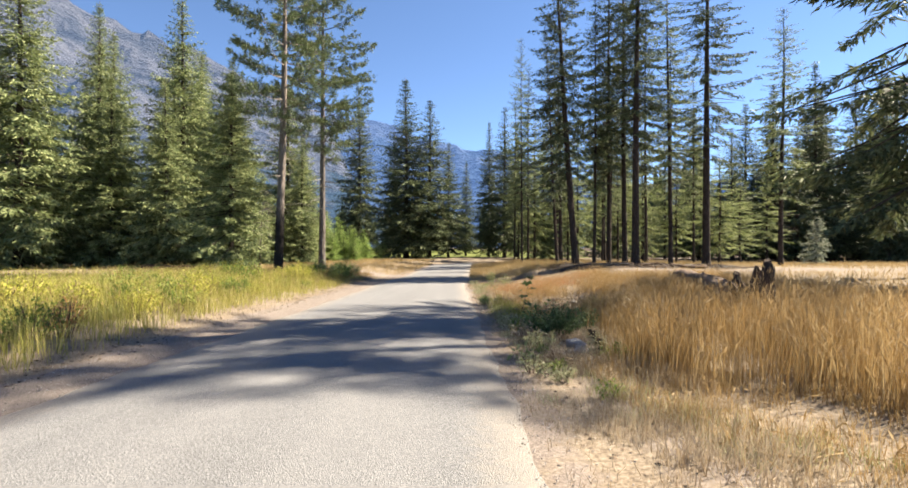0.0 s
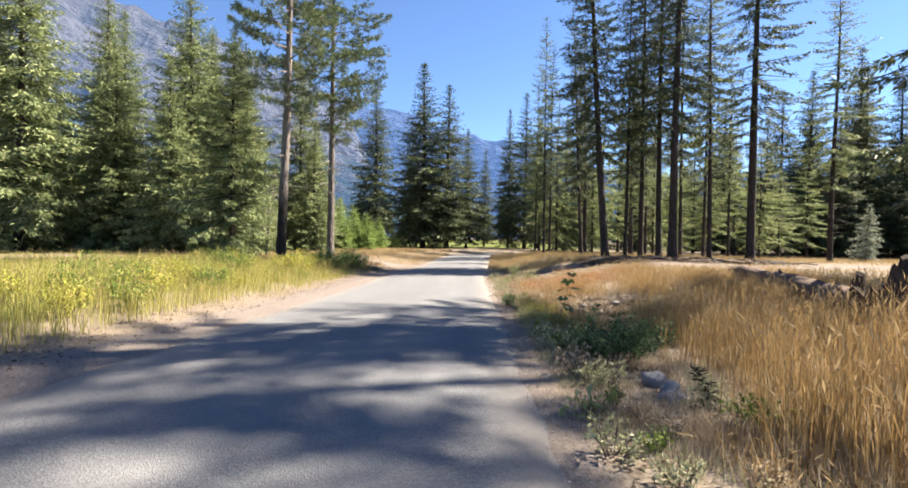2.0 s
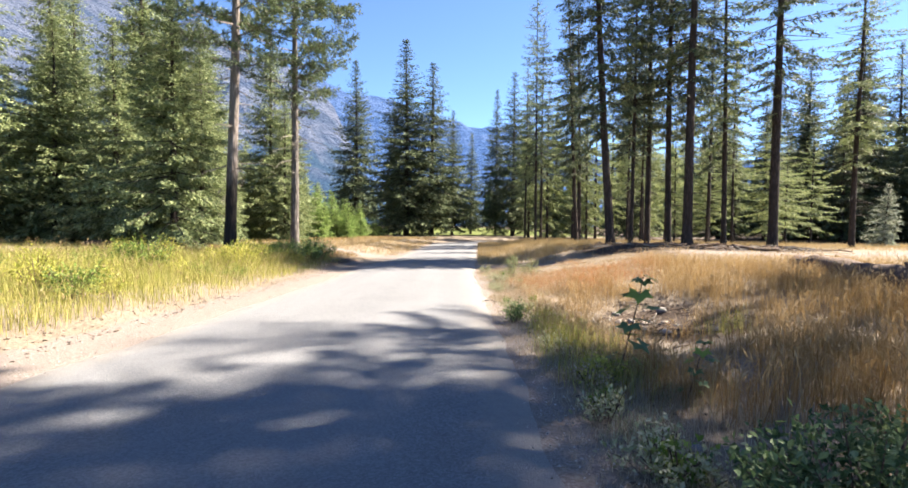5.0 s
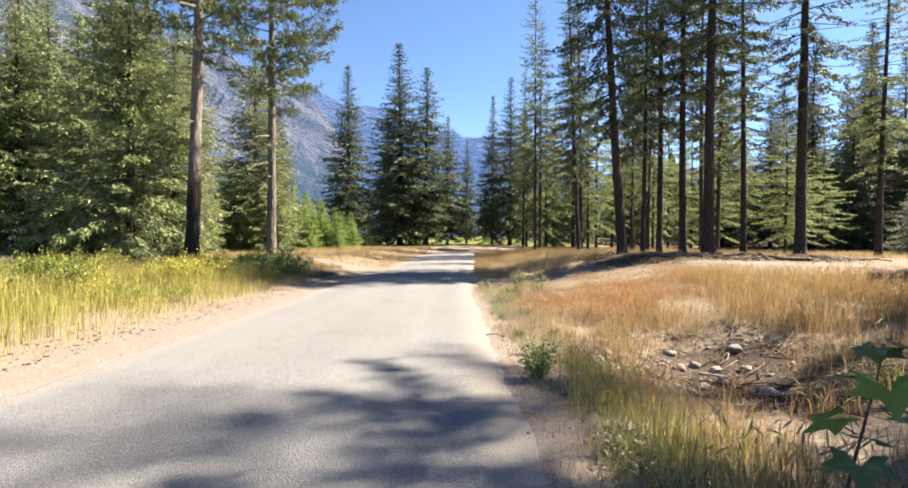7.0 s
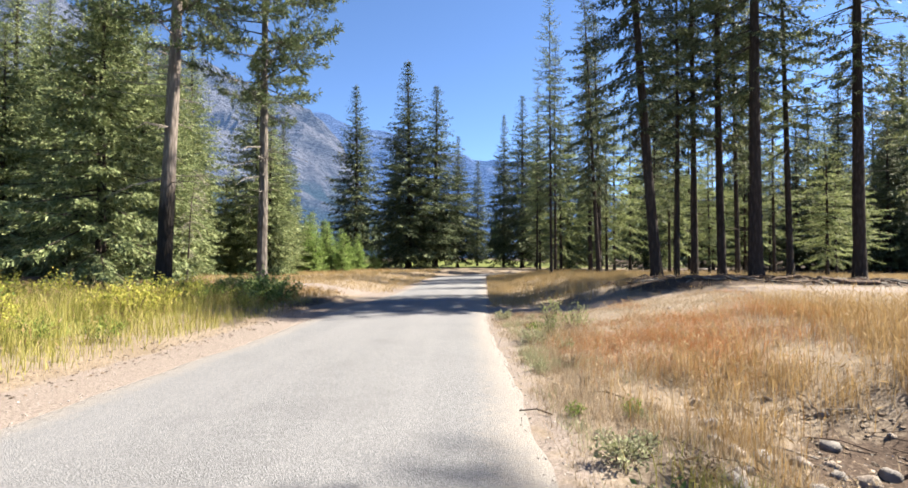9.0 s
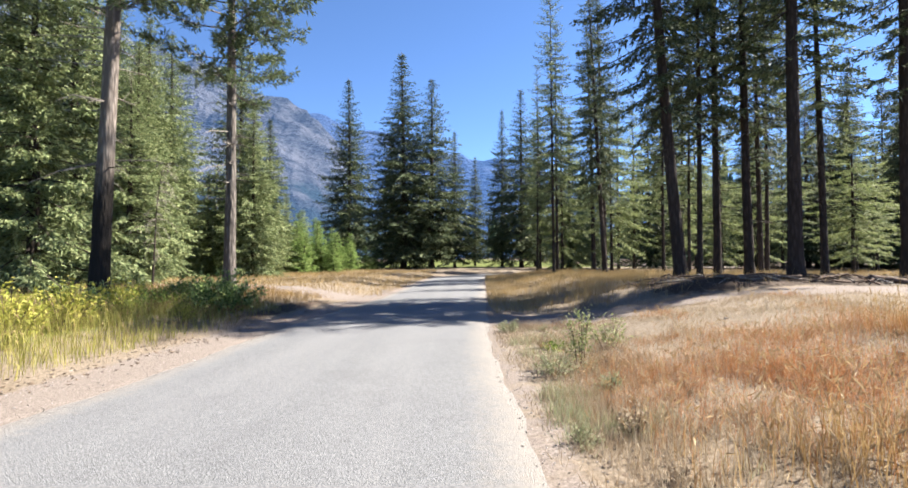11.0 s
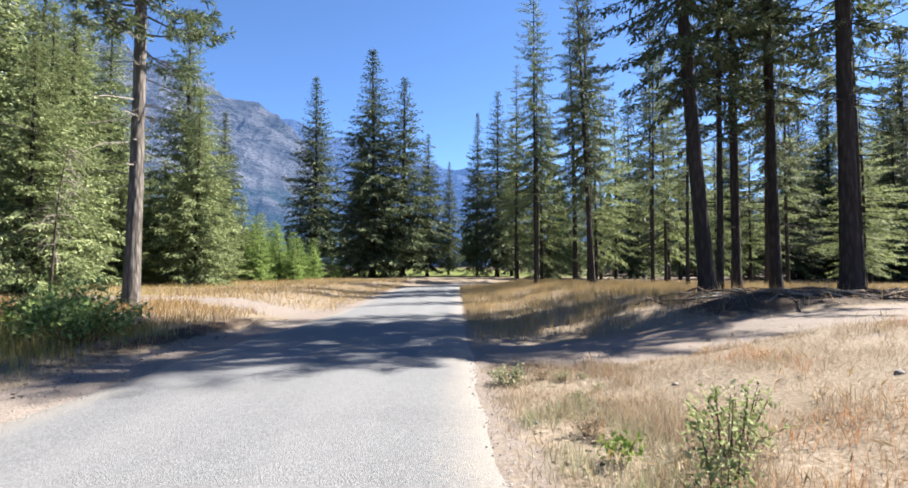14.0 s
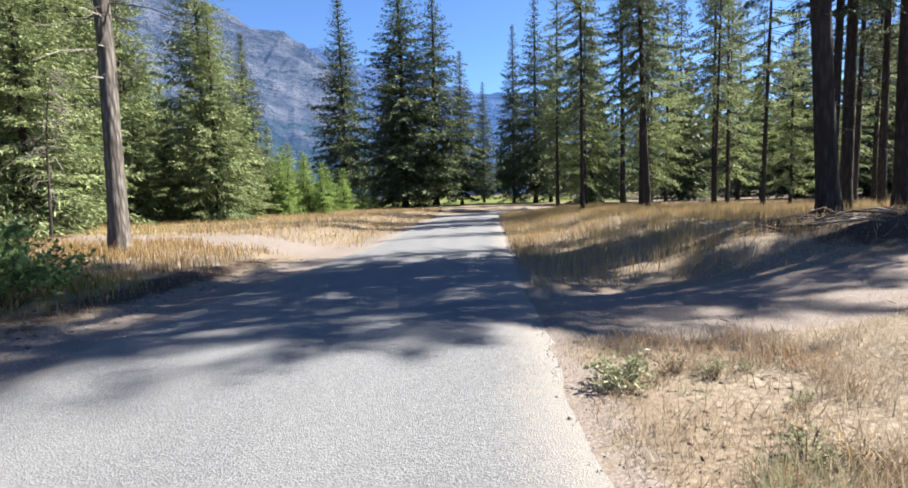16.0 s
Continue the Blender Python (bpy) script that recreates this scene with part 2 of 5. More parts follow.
# ---- mesh helpers ----
def raw_mesh(name, V, F, mat, mats=None, index=None, smooth=False):
    """A mesh from vertex rows and face rows (all of one size, or a list of such arrays)."""
    me = bpy.data.meshes.new(name)
    groups = F if isinstance(F, list) else [F]
    V = np.asarray(V, np.float32)
    me.vertices.add(len(V))
    me.vertices.foreach_set("co", V.ravel())
    loops = np.concatenate([np.asarray(f, np.int32).ravel() for f in groups])
    sizes = np.concatenate([np.full(len(f), np.asarray(f).shape[1], np.int32) for f in groups])
    me.loops.add(len(loops))
    me.loops.foreach_set("vertex_index", loops)
    me.polygons.add(len(sizes))
    me.polygons.foreach_set("loop_start", np.concatenate(([0], np.cumsum(sizes)[:-1])).astype(np.int32))
    for k in (mats or [mat]):
        me.materials.append(k)
    if index is not None:
        me.polygons.foreach_set("material_index", np.asarray(index, np.int32))
    me.polygons.foreach_set("use_smooth", np.full(len(sizes), smooth))
    me.update(calc_edges=True)
    return me


def part(name, me, parent, label=""):
    ob = new(name, me)
    ob.parent = parent
    return tagged(ob, label) if label else ob


def kites(P, D, L, W, rng, flat=0.8):
    """Leaf-like quads: root P, direction D, length L, width W, lying more or less flat."""
    n = len(P)
    up = np.array([0, 0, 1.0]) + rng.normal(0, flat, (n, 3))
    side = np.cross(D, up)
    side /= np.linalg.norm(side, axis=1)[:, None] + 1e-6
    nor = np.cross(side, D)
    mid = P + D * (L * 0.45)[:, None] + nor * (W * 0.25)[:, None]
    V = np.empty((n, 4, 3))
    V[:, 0], V[:, 2] = P, P + D * L[:, None]
    V[:, 1], V[:, 3] = mid + side * (W * 0.5)[:, None], mid - side * (W * 0.5)[:, None]
    return V.reshape(-1, 3), np.arange(4 * n).reshape(n, 4)


def twigs(P, D, L, W, rng, flat=0.7):
    """Pointed three-cornered sprigs: foot P, direction D, length L, width W."""
    n = len(P)
    side = np.cross(D, np.array([0, 0, 1.0]) + rng.normal(0, flat, (n, 3)))
    side /= np.linalg.norm(side, axis=1)[:, None] + 1e-6
    V = np.empty((n, 3, 3))
    V[:, 0], V[:, 1], V[:, 2] = P - side * (W * 0.5)[:, None], P + side * (W * 0.5)[:, None] + D * (L * 0.25)[:, None], P + D * L[:, None]
    return V.reshape(-1, 3), np.arange(3 * n).reshape(n, 3)


def sticks(A, B, ra, rb):
    """Three-sided tapered sticks from A to B."""
    n = len(A)
    d = B - A
    d /= np.linalg.norm(d, axis=1)[:, None] + 1e-9
    s = np.cross(d, [0.31, 0.17, 0.93])
    s /= np.linalg.norm(s, axis=1)[:, None] + 1e-9
    u = np.cross(d, s)
    V = np.empty((n, 6, 3))
    for k in range(3):
        a = 2.0944 * k
        off = s * math.cos(a) + u * math.sin(a)
        V[:, k], V[:, 3 + k] = A + off * ra[:, None], B + off * rb[:, None]
    base = (np.arange(n) * 6)[:, None]
    F = np.concatenate([base + np.array([[k, (k + 1) % 3, 3 + (k + 1) % 3, 3 + k]]) for k in range(3)])
    return V.reshape(-1, 3), F


def tube(path, radii, sides=12, rough=0.0, seed=0):
    """A closed round tube along a path."""
    rng = np.random.default_rng(seed)
    path, V = np.asarray(path, float), []
    for i, (p, r) in enumerate(zip(path, radii)):
        d = path[min(i + 1, len(path) - 1)] - path[max(i - 1, 0)]
        d /= np.linalg.norm(d)
        s = np.cross(d, [0.02, 0.999, 0.03] if abs(d[1]) < 0.9 else [0.02, 0.03, 0.999])
        s /= np.linalg.norm(s)
        u = np.cross(d, s)
        for k in range(sides):
            a = 2 * math.pi * k / sides
            V.append(p + (s * math.cos(a) + u * math.sin(a)) * r * (1 + rng.normal(0, rough)))
    n = len(path)
    F = [(i * sides + k, i * sides + (k + 1) % sides, (i + 1) * sides + (k + 1) % sides, (i + 1) * sides + k)
         for i in range(n - 1) for k in range(sides)]
    c0, c1 = len(V), len(V) + 1
    V += [path[0], path[-1]]
    T = [(c0, (k + 1) % sides, k) for k in range(sides)] + [(c1, (n - 1) * sides + k, (n - 1) * sides + (k + 1) % sides) for k in range(sides)]
    return np.array(V), [np.array(F), np.array(T)]


# ---- the lie of the land ----
def smooth(a, b, x):
    t = np.clip((x - a) / (b - a), 0, 1)
    return t * t * (3 - 2 * t)


def road_right(y):
    return 0.7 + 0.04 * np.clip(y - 28, 0, 40) + 0.03 * np.clip(y - 66, 0, 40) ** 2


def road_left(y):
    return road_right(y) - 5.0 - 0.3 * smooth(24, 34, y)


def ripple(x, y):
    return (np.sin(1.7 * x + 0.6 * y) * np.sin(1.1 * y - 0.5 * x + 1) + 0.6 * np.sin(3.1 * x - 2.3 * y + 2) * np.sin(2.7 * y + 0.9 * x)
            + 0.35 * np.sin(6.7 * x + 1.3) * np.sin(5.9 * y + 0.4 * x))


def dome(x, y, cx, cy, rx, ry):
    return np.exp(-((x - cx) / rx) ** 2 - ((y - cy) / ry) ** 2)


def land(x, y):
    """Height of the ground."""
    x, y = np.asarray(x, float), np.asarray(y, float)
    road = -0.02 - 0.0207 * np.clip(y, -25, 43)
    right = np.interp(y, (-10, 12, 19, 25, 40, 65, 100), (0.0, -0.12, 0.05, 0.12, 0.02, -0.45, -0.6))
    left = np.interp(y, (-10, 10, 32, 38, 55, 100), (0.08, -0.05, -0.28, -0.42, -0.5, -0.6))
    dr, dl = x - road_right(y), road_left(y) - x
    drive = smooth(28.8, 30.2, y - 0.08 * x) * (1 - smooth(33.0, 34.5, y - 0.08 * x))
    kr = smooth(0.8, 6.5 + 5 * drive, dr)
    kl = smooth(1.0, 5.0, dl)
    z = road + (right - road) * kr + (left - road) * kl
    off = np.clip(smooth(0.3, 1.5, dr) + smooth(0.5, 1.8, dl), 0, 1)
    z = z - 0.03 * smooth(0.2, 1.4, dr) * (1 - smooth(2.0, 4.0, dr)) * (y < 30) * (1 - drive)
    z = z + off * (0.035 * ripple(x, y) * (1 - 0.8 * drive) + 0.05 * np.sin(0.4 * x + 1) * np.sin(0.33 * y))
    z = z - 0.42 * dome(x, y, 3.7, 17.5, 1.3, 1.8)
    z = z + 0.22 * dome(x, y, 9.0, 36.4, 2.2, 1.6) + 0.25 * dome(x, y, 13.0, 36.2, 2.6, 1.6) + 0.12 * dome(x, y, 18, 37.8, 2.5, 1.3)
    z = z + 0.9 * dome(x, y, -46, 66, 12, 5) + 0.5 * dome(x, y, -33, 58, 9, 3)
    z = z + 0.10 * dome(x, y, -6.3, 35, 0.7, 8) + 0.4 * smooth(40, 120, np.abs(x)) * smooth(10, 60, y)
    return z


def axis(lo, a, b, hi, step, grow):
    mid = list(np.arange(a, b + 1e-6, step))
    for sign, edge, first in ((1, hi, False), (-1, lo, True)):
        v, s, out = (mid[-1] if sign > 0 else mid[0]), step, []
        while sign * (edge - v) > 0:
            s *= grow
            v += sign * s
            out.append(v)
        mid = list(reversed(out)) + mid if first else mid + out
    return np.array(mid)


XS, YS = axis(-3200, -14, 18, 3200, 0.33, 1.16), axis(-3200, -5, 62, 3200, 0.36, 1.16)
gx, gy = np.meshgrid(XS, YS)
gz = land(gx, gy)
under = (gx > road_left(gy) + 0.25) & (gx < road_right(gy) - 0.25) & (gy > -24) & (gy < 82)
gz = np.where(under, gz - 0.06, gz)
nx, ny = len(XS), len(YS)
idx = np.arange(nx * ny).reshape(ny, nx)
GF = np.stack([idx[:-1, :-1], idx[:-1, 1:], idx[1:, 1:], idx[1:, :-1]], -1).reshape(-1, 4)
ground_mesh = raw_mesh("ground", np.stack([gx, gy, gz], -1).reshape(-1, 3), GF, GROUND, smooth=True)
dr, dl = gx - road_right(gy), road_left(gy) - gx
drive_y = gy - 0.08 * gx
gravel = 0.6 * np.clip(1 - smooth(0.1, 0.7, dr), 0, 1) * (dr > -1) + np.clip(1 - smooth(0.6, 1.5, dl), 0, 1) * (dl > -1)
gravel = np.maximum(gravel, smooth(29.3, 30.3, drive_y) * (1 - smooth(32.6, 33.4, drive_y)) * (dr > 0) * (1 - smooth(30, 40, gx)))
pull = smooth(39.5, 41, gy + 0.1 * gx) * (1 - smooth(42.5, 45.5, gy + 0.25 * gx)) * smooth(0, 0.6, dl) * (1 - smooth(14, 20, dl))
gravel = np.maximum(gravel, 0.75 * pull)
gravel = np.maximum(gravel, 1.2 * dome(gx, gy, -44, 63, 11, 4))
gravel = np.maximum(gravel, 0.7 * dome(gx, gy, 1.9, 5.0, 0.7, 3.0))
litter = 1.4 * dome(gx, gy, 3.6, 16.9, 1.4, 1.9) + 0.6 * dome(gx, gy, 2.2, 9.6, 0.8, 1.2)
for cx, cy in ((8.4, 35.8), (10.8, 35.9), (13.2, 36.0), (16.0, 36.8), (19, 37.4)):
    litter = np.maximum(litter, 1.6 * dome(gx, gy, cx, cy, 2.2, 1.7))
litter = np.maximum(litter, smooth(-28, -40, gx) * smooth(45, 60, gy) * 0.9)
litter = np.maximum(litter, smooth(24, 34, gx) * smooth(55, 62, gy) * 0.8)
litter = np.maximum(litter, 0.8 * dome(gx, gy, -5.9, 35, 0.5, 7))
green = smooth(100, 112, gy) * (1 - smooth(420, 600, gy)) + 0.7 * smooth(2, 4, dl) * (1 - smooth(30, 36, gy))
cover = np.stack([gravel, litter, green, np.ones_like(gx)], -1).reshape(-1, 4)
ground_mesh.attributes.new("cover", "FLOAT_COLOR", "POINT").data.foreach_set("color", np.clip(cover, 0, 1.2).astype(np.float32).ravel())
ground = tagged(new("ground", ground_mesh), "dry grassy valley floor of straw, soil and gravel", "ground", kind="structure")

ry = np.arange(-24, 82.01, 0.25)
rt = np.linspace(0, 1, 25)
ragged = 0.05 * np.sin(2.1 * ry) * np.sin(0.73 * ry + 1) + 0.015 * np.sin(7.3 * ry)
ragged_2 = 0.05 * np.sin(1.7 * ry + 2) * np.sin(0.91 * ry) + 0.015 * np.sin(6.1 * ry + 1)
lo, hi = road_left(ry) + ragged, road_right(ry) + ragged_2
rx = lo[:, None] + (hi - lo)[:, None] * rt
rz = np.repeat((-0.02 - 0.0207 * np.clip(ry, -25, 43))[:, None], len(rt), 1) + 0.05 * (1 - (2 * rt - 1) ** 2) - 0.03 * (np.abs(2 * rt - 1) > 0.999) + 0.012
ri = np.arange(rx.size).reshape(rx.shape)
RF = np.stack([ri[:-1, :-1], ri[:-1, 1:], ri[1:, 1:], ri[1:, :-1]], -1).reshape(-1, 4)
road_mesh = raw_mesh("road", np.stack([rx, np.repeat(ry[:, None], len(rt), 1), rz], -1).reshape(-1, 3), RF, ROAD, smooth=True)
edge = np.maximum(smooth(4.0, 5.1, rt * 5.1), smooth(1.0, 0.0, rt * 5.1)) + 0 * rx
road_mesh.attributes.new("edge", "FLOAT", "POINT").data.foreach_set("value", edge.astype(np.float32).ravel())
tagged(new("road", road_mesh), "pale grey chip-sealed road with dusty ragged edges", "road", kind="structure")


# ---- mountains ----
def mountain(name, label, mat, az0, az1, dist, depth, crest, rough, wood_at, seed):
    """A slope whose crest stands at crest(azimuth) metres."""
    na, nr = 150, 34
    V, wood = [], []
    for i in range(na):
        az = radians(az0 + (az1 - az0) * i / (na - 1))
        top = crest(math.degrees(az))
        for j in range(nr):
            t = j / (nr - 1)
            r = dist + depth * t
            p = Vector((r * math.sin(az) * 0.004, r * math.cos(az) * 0.004, seed))
            f = noise.fractal(p, 0.9, 2.1, 6)
            ridge = 1 - abs(noise.fractal(p * 1.7 + Vector((9, 3, 1)), 0.8, 2.0, 5))
            h = top * min(1, (t / 0.8) ** 1.25) * (1 if t < 0.8 else 1 - 2.0 * (t - 0.8)) + rough * (f * 0.7 + ridge * 0.5 - 0.4) * min(1, 3 * t)
            V.append((r * math.sin(az), r * math.cos(az), h - 12 * (1 - t) - 2))
            wood.append(1.15 - h / max(wood_at, 1))
    k = np.arange(na * nr).reshape(na, nr)
    F = np.stack([k[:-1, :-1], k[1:, :-1], k[1:, 1:], k[:-1, 1:]], -1).reshape(-1, 4)
    me = raw_mesh(name, V, F, mat, smooth=False)
    me.attributes.new("wood", "FLOAT", "POINT").data.foreach_set("value", np.array(wood, np.float32))
    return tagged(new(name, me), label, "mountain", kind="structure")


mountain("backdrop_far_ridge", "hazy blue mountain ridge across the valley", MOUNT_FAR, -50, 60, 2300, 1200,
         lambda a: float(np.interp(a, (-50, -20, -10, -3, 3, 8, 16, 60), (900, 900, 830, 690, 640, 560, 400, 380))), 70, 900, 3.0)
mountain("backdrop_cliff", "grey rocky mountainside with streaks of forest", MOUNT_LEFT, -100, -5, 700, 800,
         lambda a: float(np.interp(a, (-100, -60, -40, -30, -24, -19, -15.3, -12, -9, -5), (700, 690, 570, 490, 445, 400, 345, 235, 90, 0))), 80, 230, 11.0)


# ---- trees ----
def trunk_mesh(name, H, r0, mat, lean=(0, 0), seed=0, bend=0.15, sides=14, flare=0.35):
    rng = np.random.default_rng(seed)
    ph = rng.uniform(0, 6, 2)
    zs = np.concatenate((np.array([-0.4, 0.0, 0.15, 0.4, 0.9]), np.linspace(1.8, H, 20)))
    path = [(lean[0] * z / H + bend * math.sin(z / H * 4 + ph[0]) * z / H, lean[1] * z / H + bend * math.sin(z / H * 3 + ph[1]) * z / H, z) for z in zs]
    rad = [r0 * (max(0.02, 1 - max(z, 0) / H) ** 0.75) * (1 + flare * math.exp(-max(z, 0) / 0.45)) for z in zs]
    V, F = tube(path, rad, sides, 0.035, seed)
    return raw_mesh(name, V, F, mat, smooth=True), np.array(path)


def along(path, z):
    return np.array([np.interp(z, path[:, 2], path[:, 0]), np.interp(z, path[:, 2], path[:, 1]), z])


def fir(label, H, R, cb, r0, needles, seed, dens=8.0, gap=0.42, spray=0.42, lean=(0, 0), dead=0, thin=0.08, bark=None, taper=0.95, category="conifer", low=(0.0, 0.0), low_thin=0.0, fine=4, uneven=0.45, sparse=0.0, holes=(), turned=0.0):
    """A fir: trunk, drooping limbs, sprays of needles; holes: foot and radius of tubes cut through the crown along the
    sun's direction, to let sun patches reach the ground; turned: the tree's own turn.
    """
    rng, shift = np.random.default_rng(seed), np.random.default_rng(seed + 900)
    root = new("fir_tree")
    tagged(root, label, category)
    bark = bark or BARK_FIR
    tm, path = trunk_mesh("trunk", H, r0, bark, lean, seed)
    part("trunk", tm, root)
    P, D, L, W, A, B, RA = [], [], [], [], [], [], []
    z = cb * H
    while z < H * 0.985:
        u = (z - cb * H) / (H * (1 - cb))
        reach = 1.15 * R * ((1 - u) ** taper) * min(1.0, 0.62 + 2.2 * u) + 0.10
        turn = rng.uniform(0, 6.28)
        nb = int(rng.integers(5, 8))
        for k in range(nb):
            if rng.random() < (low_thin if low[0] < z < low[1] else thin):
                continue
            c = along(path, min(H * 0.985, z + shift.normal(0, uneven * gap)))
            az = turn + 6.283 * k / nb + rng.normal(0, 0.25)
            clump = 0.5 + 0.5 * noise.noise(Vector((math.cos(az) * 1.1, math.sin(az) * 1.1, z * 0.35 + seed * 3.1)))
            ln = reach * rng.uniform(0.6, 1.0) * (0.55 + 0.85 * clump)
            rad, tan = np.array([math.cos(az), math.sin(az), 0]), np.array([-math.sin(az), math.cos(az), 0])
            a, b = -0.62 + 0.85 * u + rng.normal(0, 0.1), 0.18 + rng.normal(0, 0.06)
            def at(s):
                return c + rad * s * ln + np.array([0, 0, ln * (a * s + b * s * s)])
            A.append(c), B.append(at(0.85)), RA.append(0.012 + 0.010 * ln)
            before, bare = len(P), shift.random() < sparse
            n = max(3, int(ln * dens))
            for s in np.clip(np.linspace(0.14, 1.0, n) + rng.normal(0, 0.03, n), 0.1, 1.02):
                for side in (-1, 1):
                    phi = side * (1.05 - 0.55 * s + rng.normal(0, 0.2))
                    d = rad * math.cos(phi) + tan * math.sin(phi) + np.array([0, 0, a * 0.6 - 0.12 + rng.normal(0, 0.22)])
                    P.append(at(s) + rng.normal(0, 0.05, 3)), D.append(d / np.linalg.norm(d))
                    size = spray * (1 - 0.6 * u * u)
                    L.append(size * (0.7 + 0.35 * ln * (1.05 - s)) * rng.uniform(0.65, 1.25))
                    W.append(size * rng.uniform(0.36, 0.68))
            if bare:
                del P[before:], D[before:], L[before:], W[before:]
        z += gap * rng.uniform(0.75, 1.25) * (0.55 + 0.8 * (1 - u))
    for k in range(dead):
        z = rng.uniform(0.1, max(cb, 0.16)) * H
        az, ln = rng.uniform(0, 6.28), rng.uniform(0.5, 1.7)
        c = along(path, z)
        A.append(c), B.append(c + np.array([math.cos(az) * ln, math.sin(az) * ln, rng.normal(-0.15, 0.15) * ln])), RA.append(0.022)
    V, F = sticks(np.array(A), np.array(B), np.array(RA), np.array(RA) * 0.25)
    tagged(part("branchwork", raw_mesh("branchwork", V, F, bark), root), kind="stuff")
    P, D, L, W = np.array(P), np.array(D), np.array(L), np.array(W)
    # removes sprays round a sun ray, to place a sun patch on the ground
    for x, y, radius in holes:
        back = Matrix.Rotation(-turned, 3, "Z")
        beam = np.array(back @ TO_SUN)
        rel = P - np.array(back @ Vector((x, y, 0.1)))
        off = np.linalg.norm(rel - (rel @ beam)[:, None] * beam, axis=1)
        keep = off > radius * rng.uniform(0.75, 1.2, len(P))
        P, D, L, W = P[keep], D[keep], L[keep], W[keep]
    if fine > 1:
        # each spray breaks up into several twigs set along it
        n, Q, E, M, X = len(P), [], [], [], []
        for k in range(fine):
            s = (k + rng.uniform(0, 0.8, n)) / fine
            d = D + rng.normal(0, 0.38, (n, 3)) + np.array([0, 0, -0.12])
            Q.append(P + D * (L * s * 0.75)[:, None] + rng.normal(0, 0.10, (n, 3)) * L[:, None])
            E.append(d / np.linalg.norm(d, axis=1)[:, None])
            M.append(L * rng.uniform(0.9, 1.5, n) / fine ** 0.5), X.append(W * rng.uniform(0.75, 1.2, n) / fine ** 0.5)
        P, D, L, W = np.concatenate(Q), np.concatenate(E), np.concatenate(M), np.concatenate(X)
    V, F = twigs(P, D, L, W, rng)
    tagged(part("crown", raw_mesh("crown", V, F, needles), root), kind="stuff")
    return root


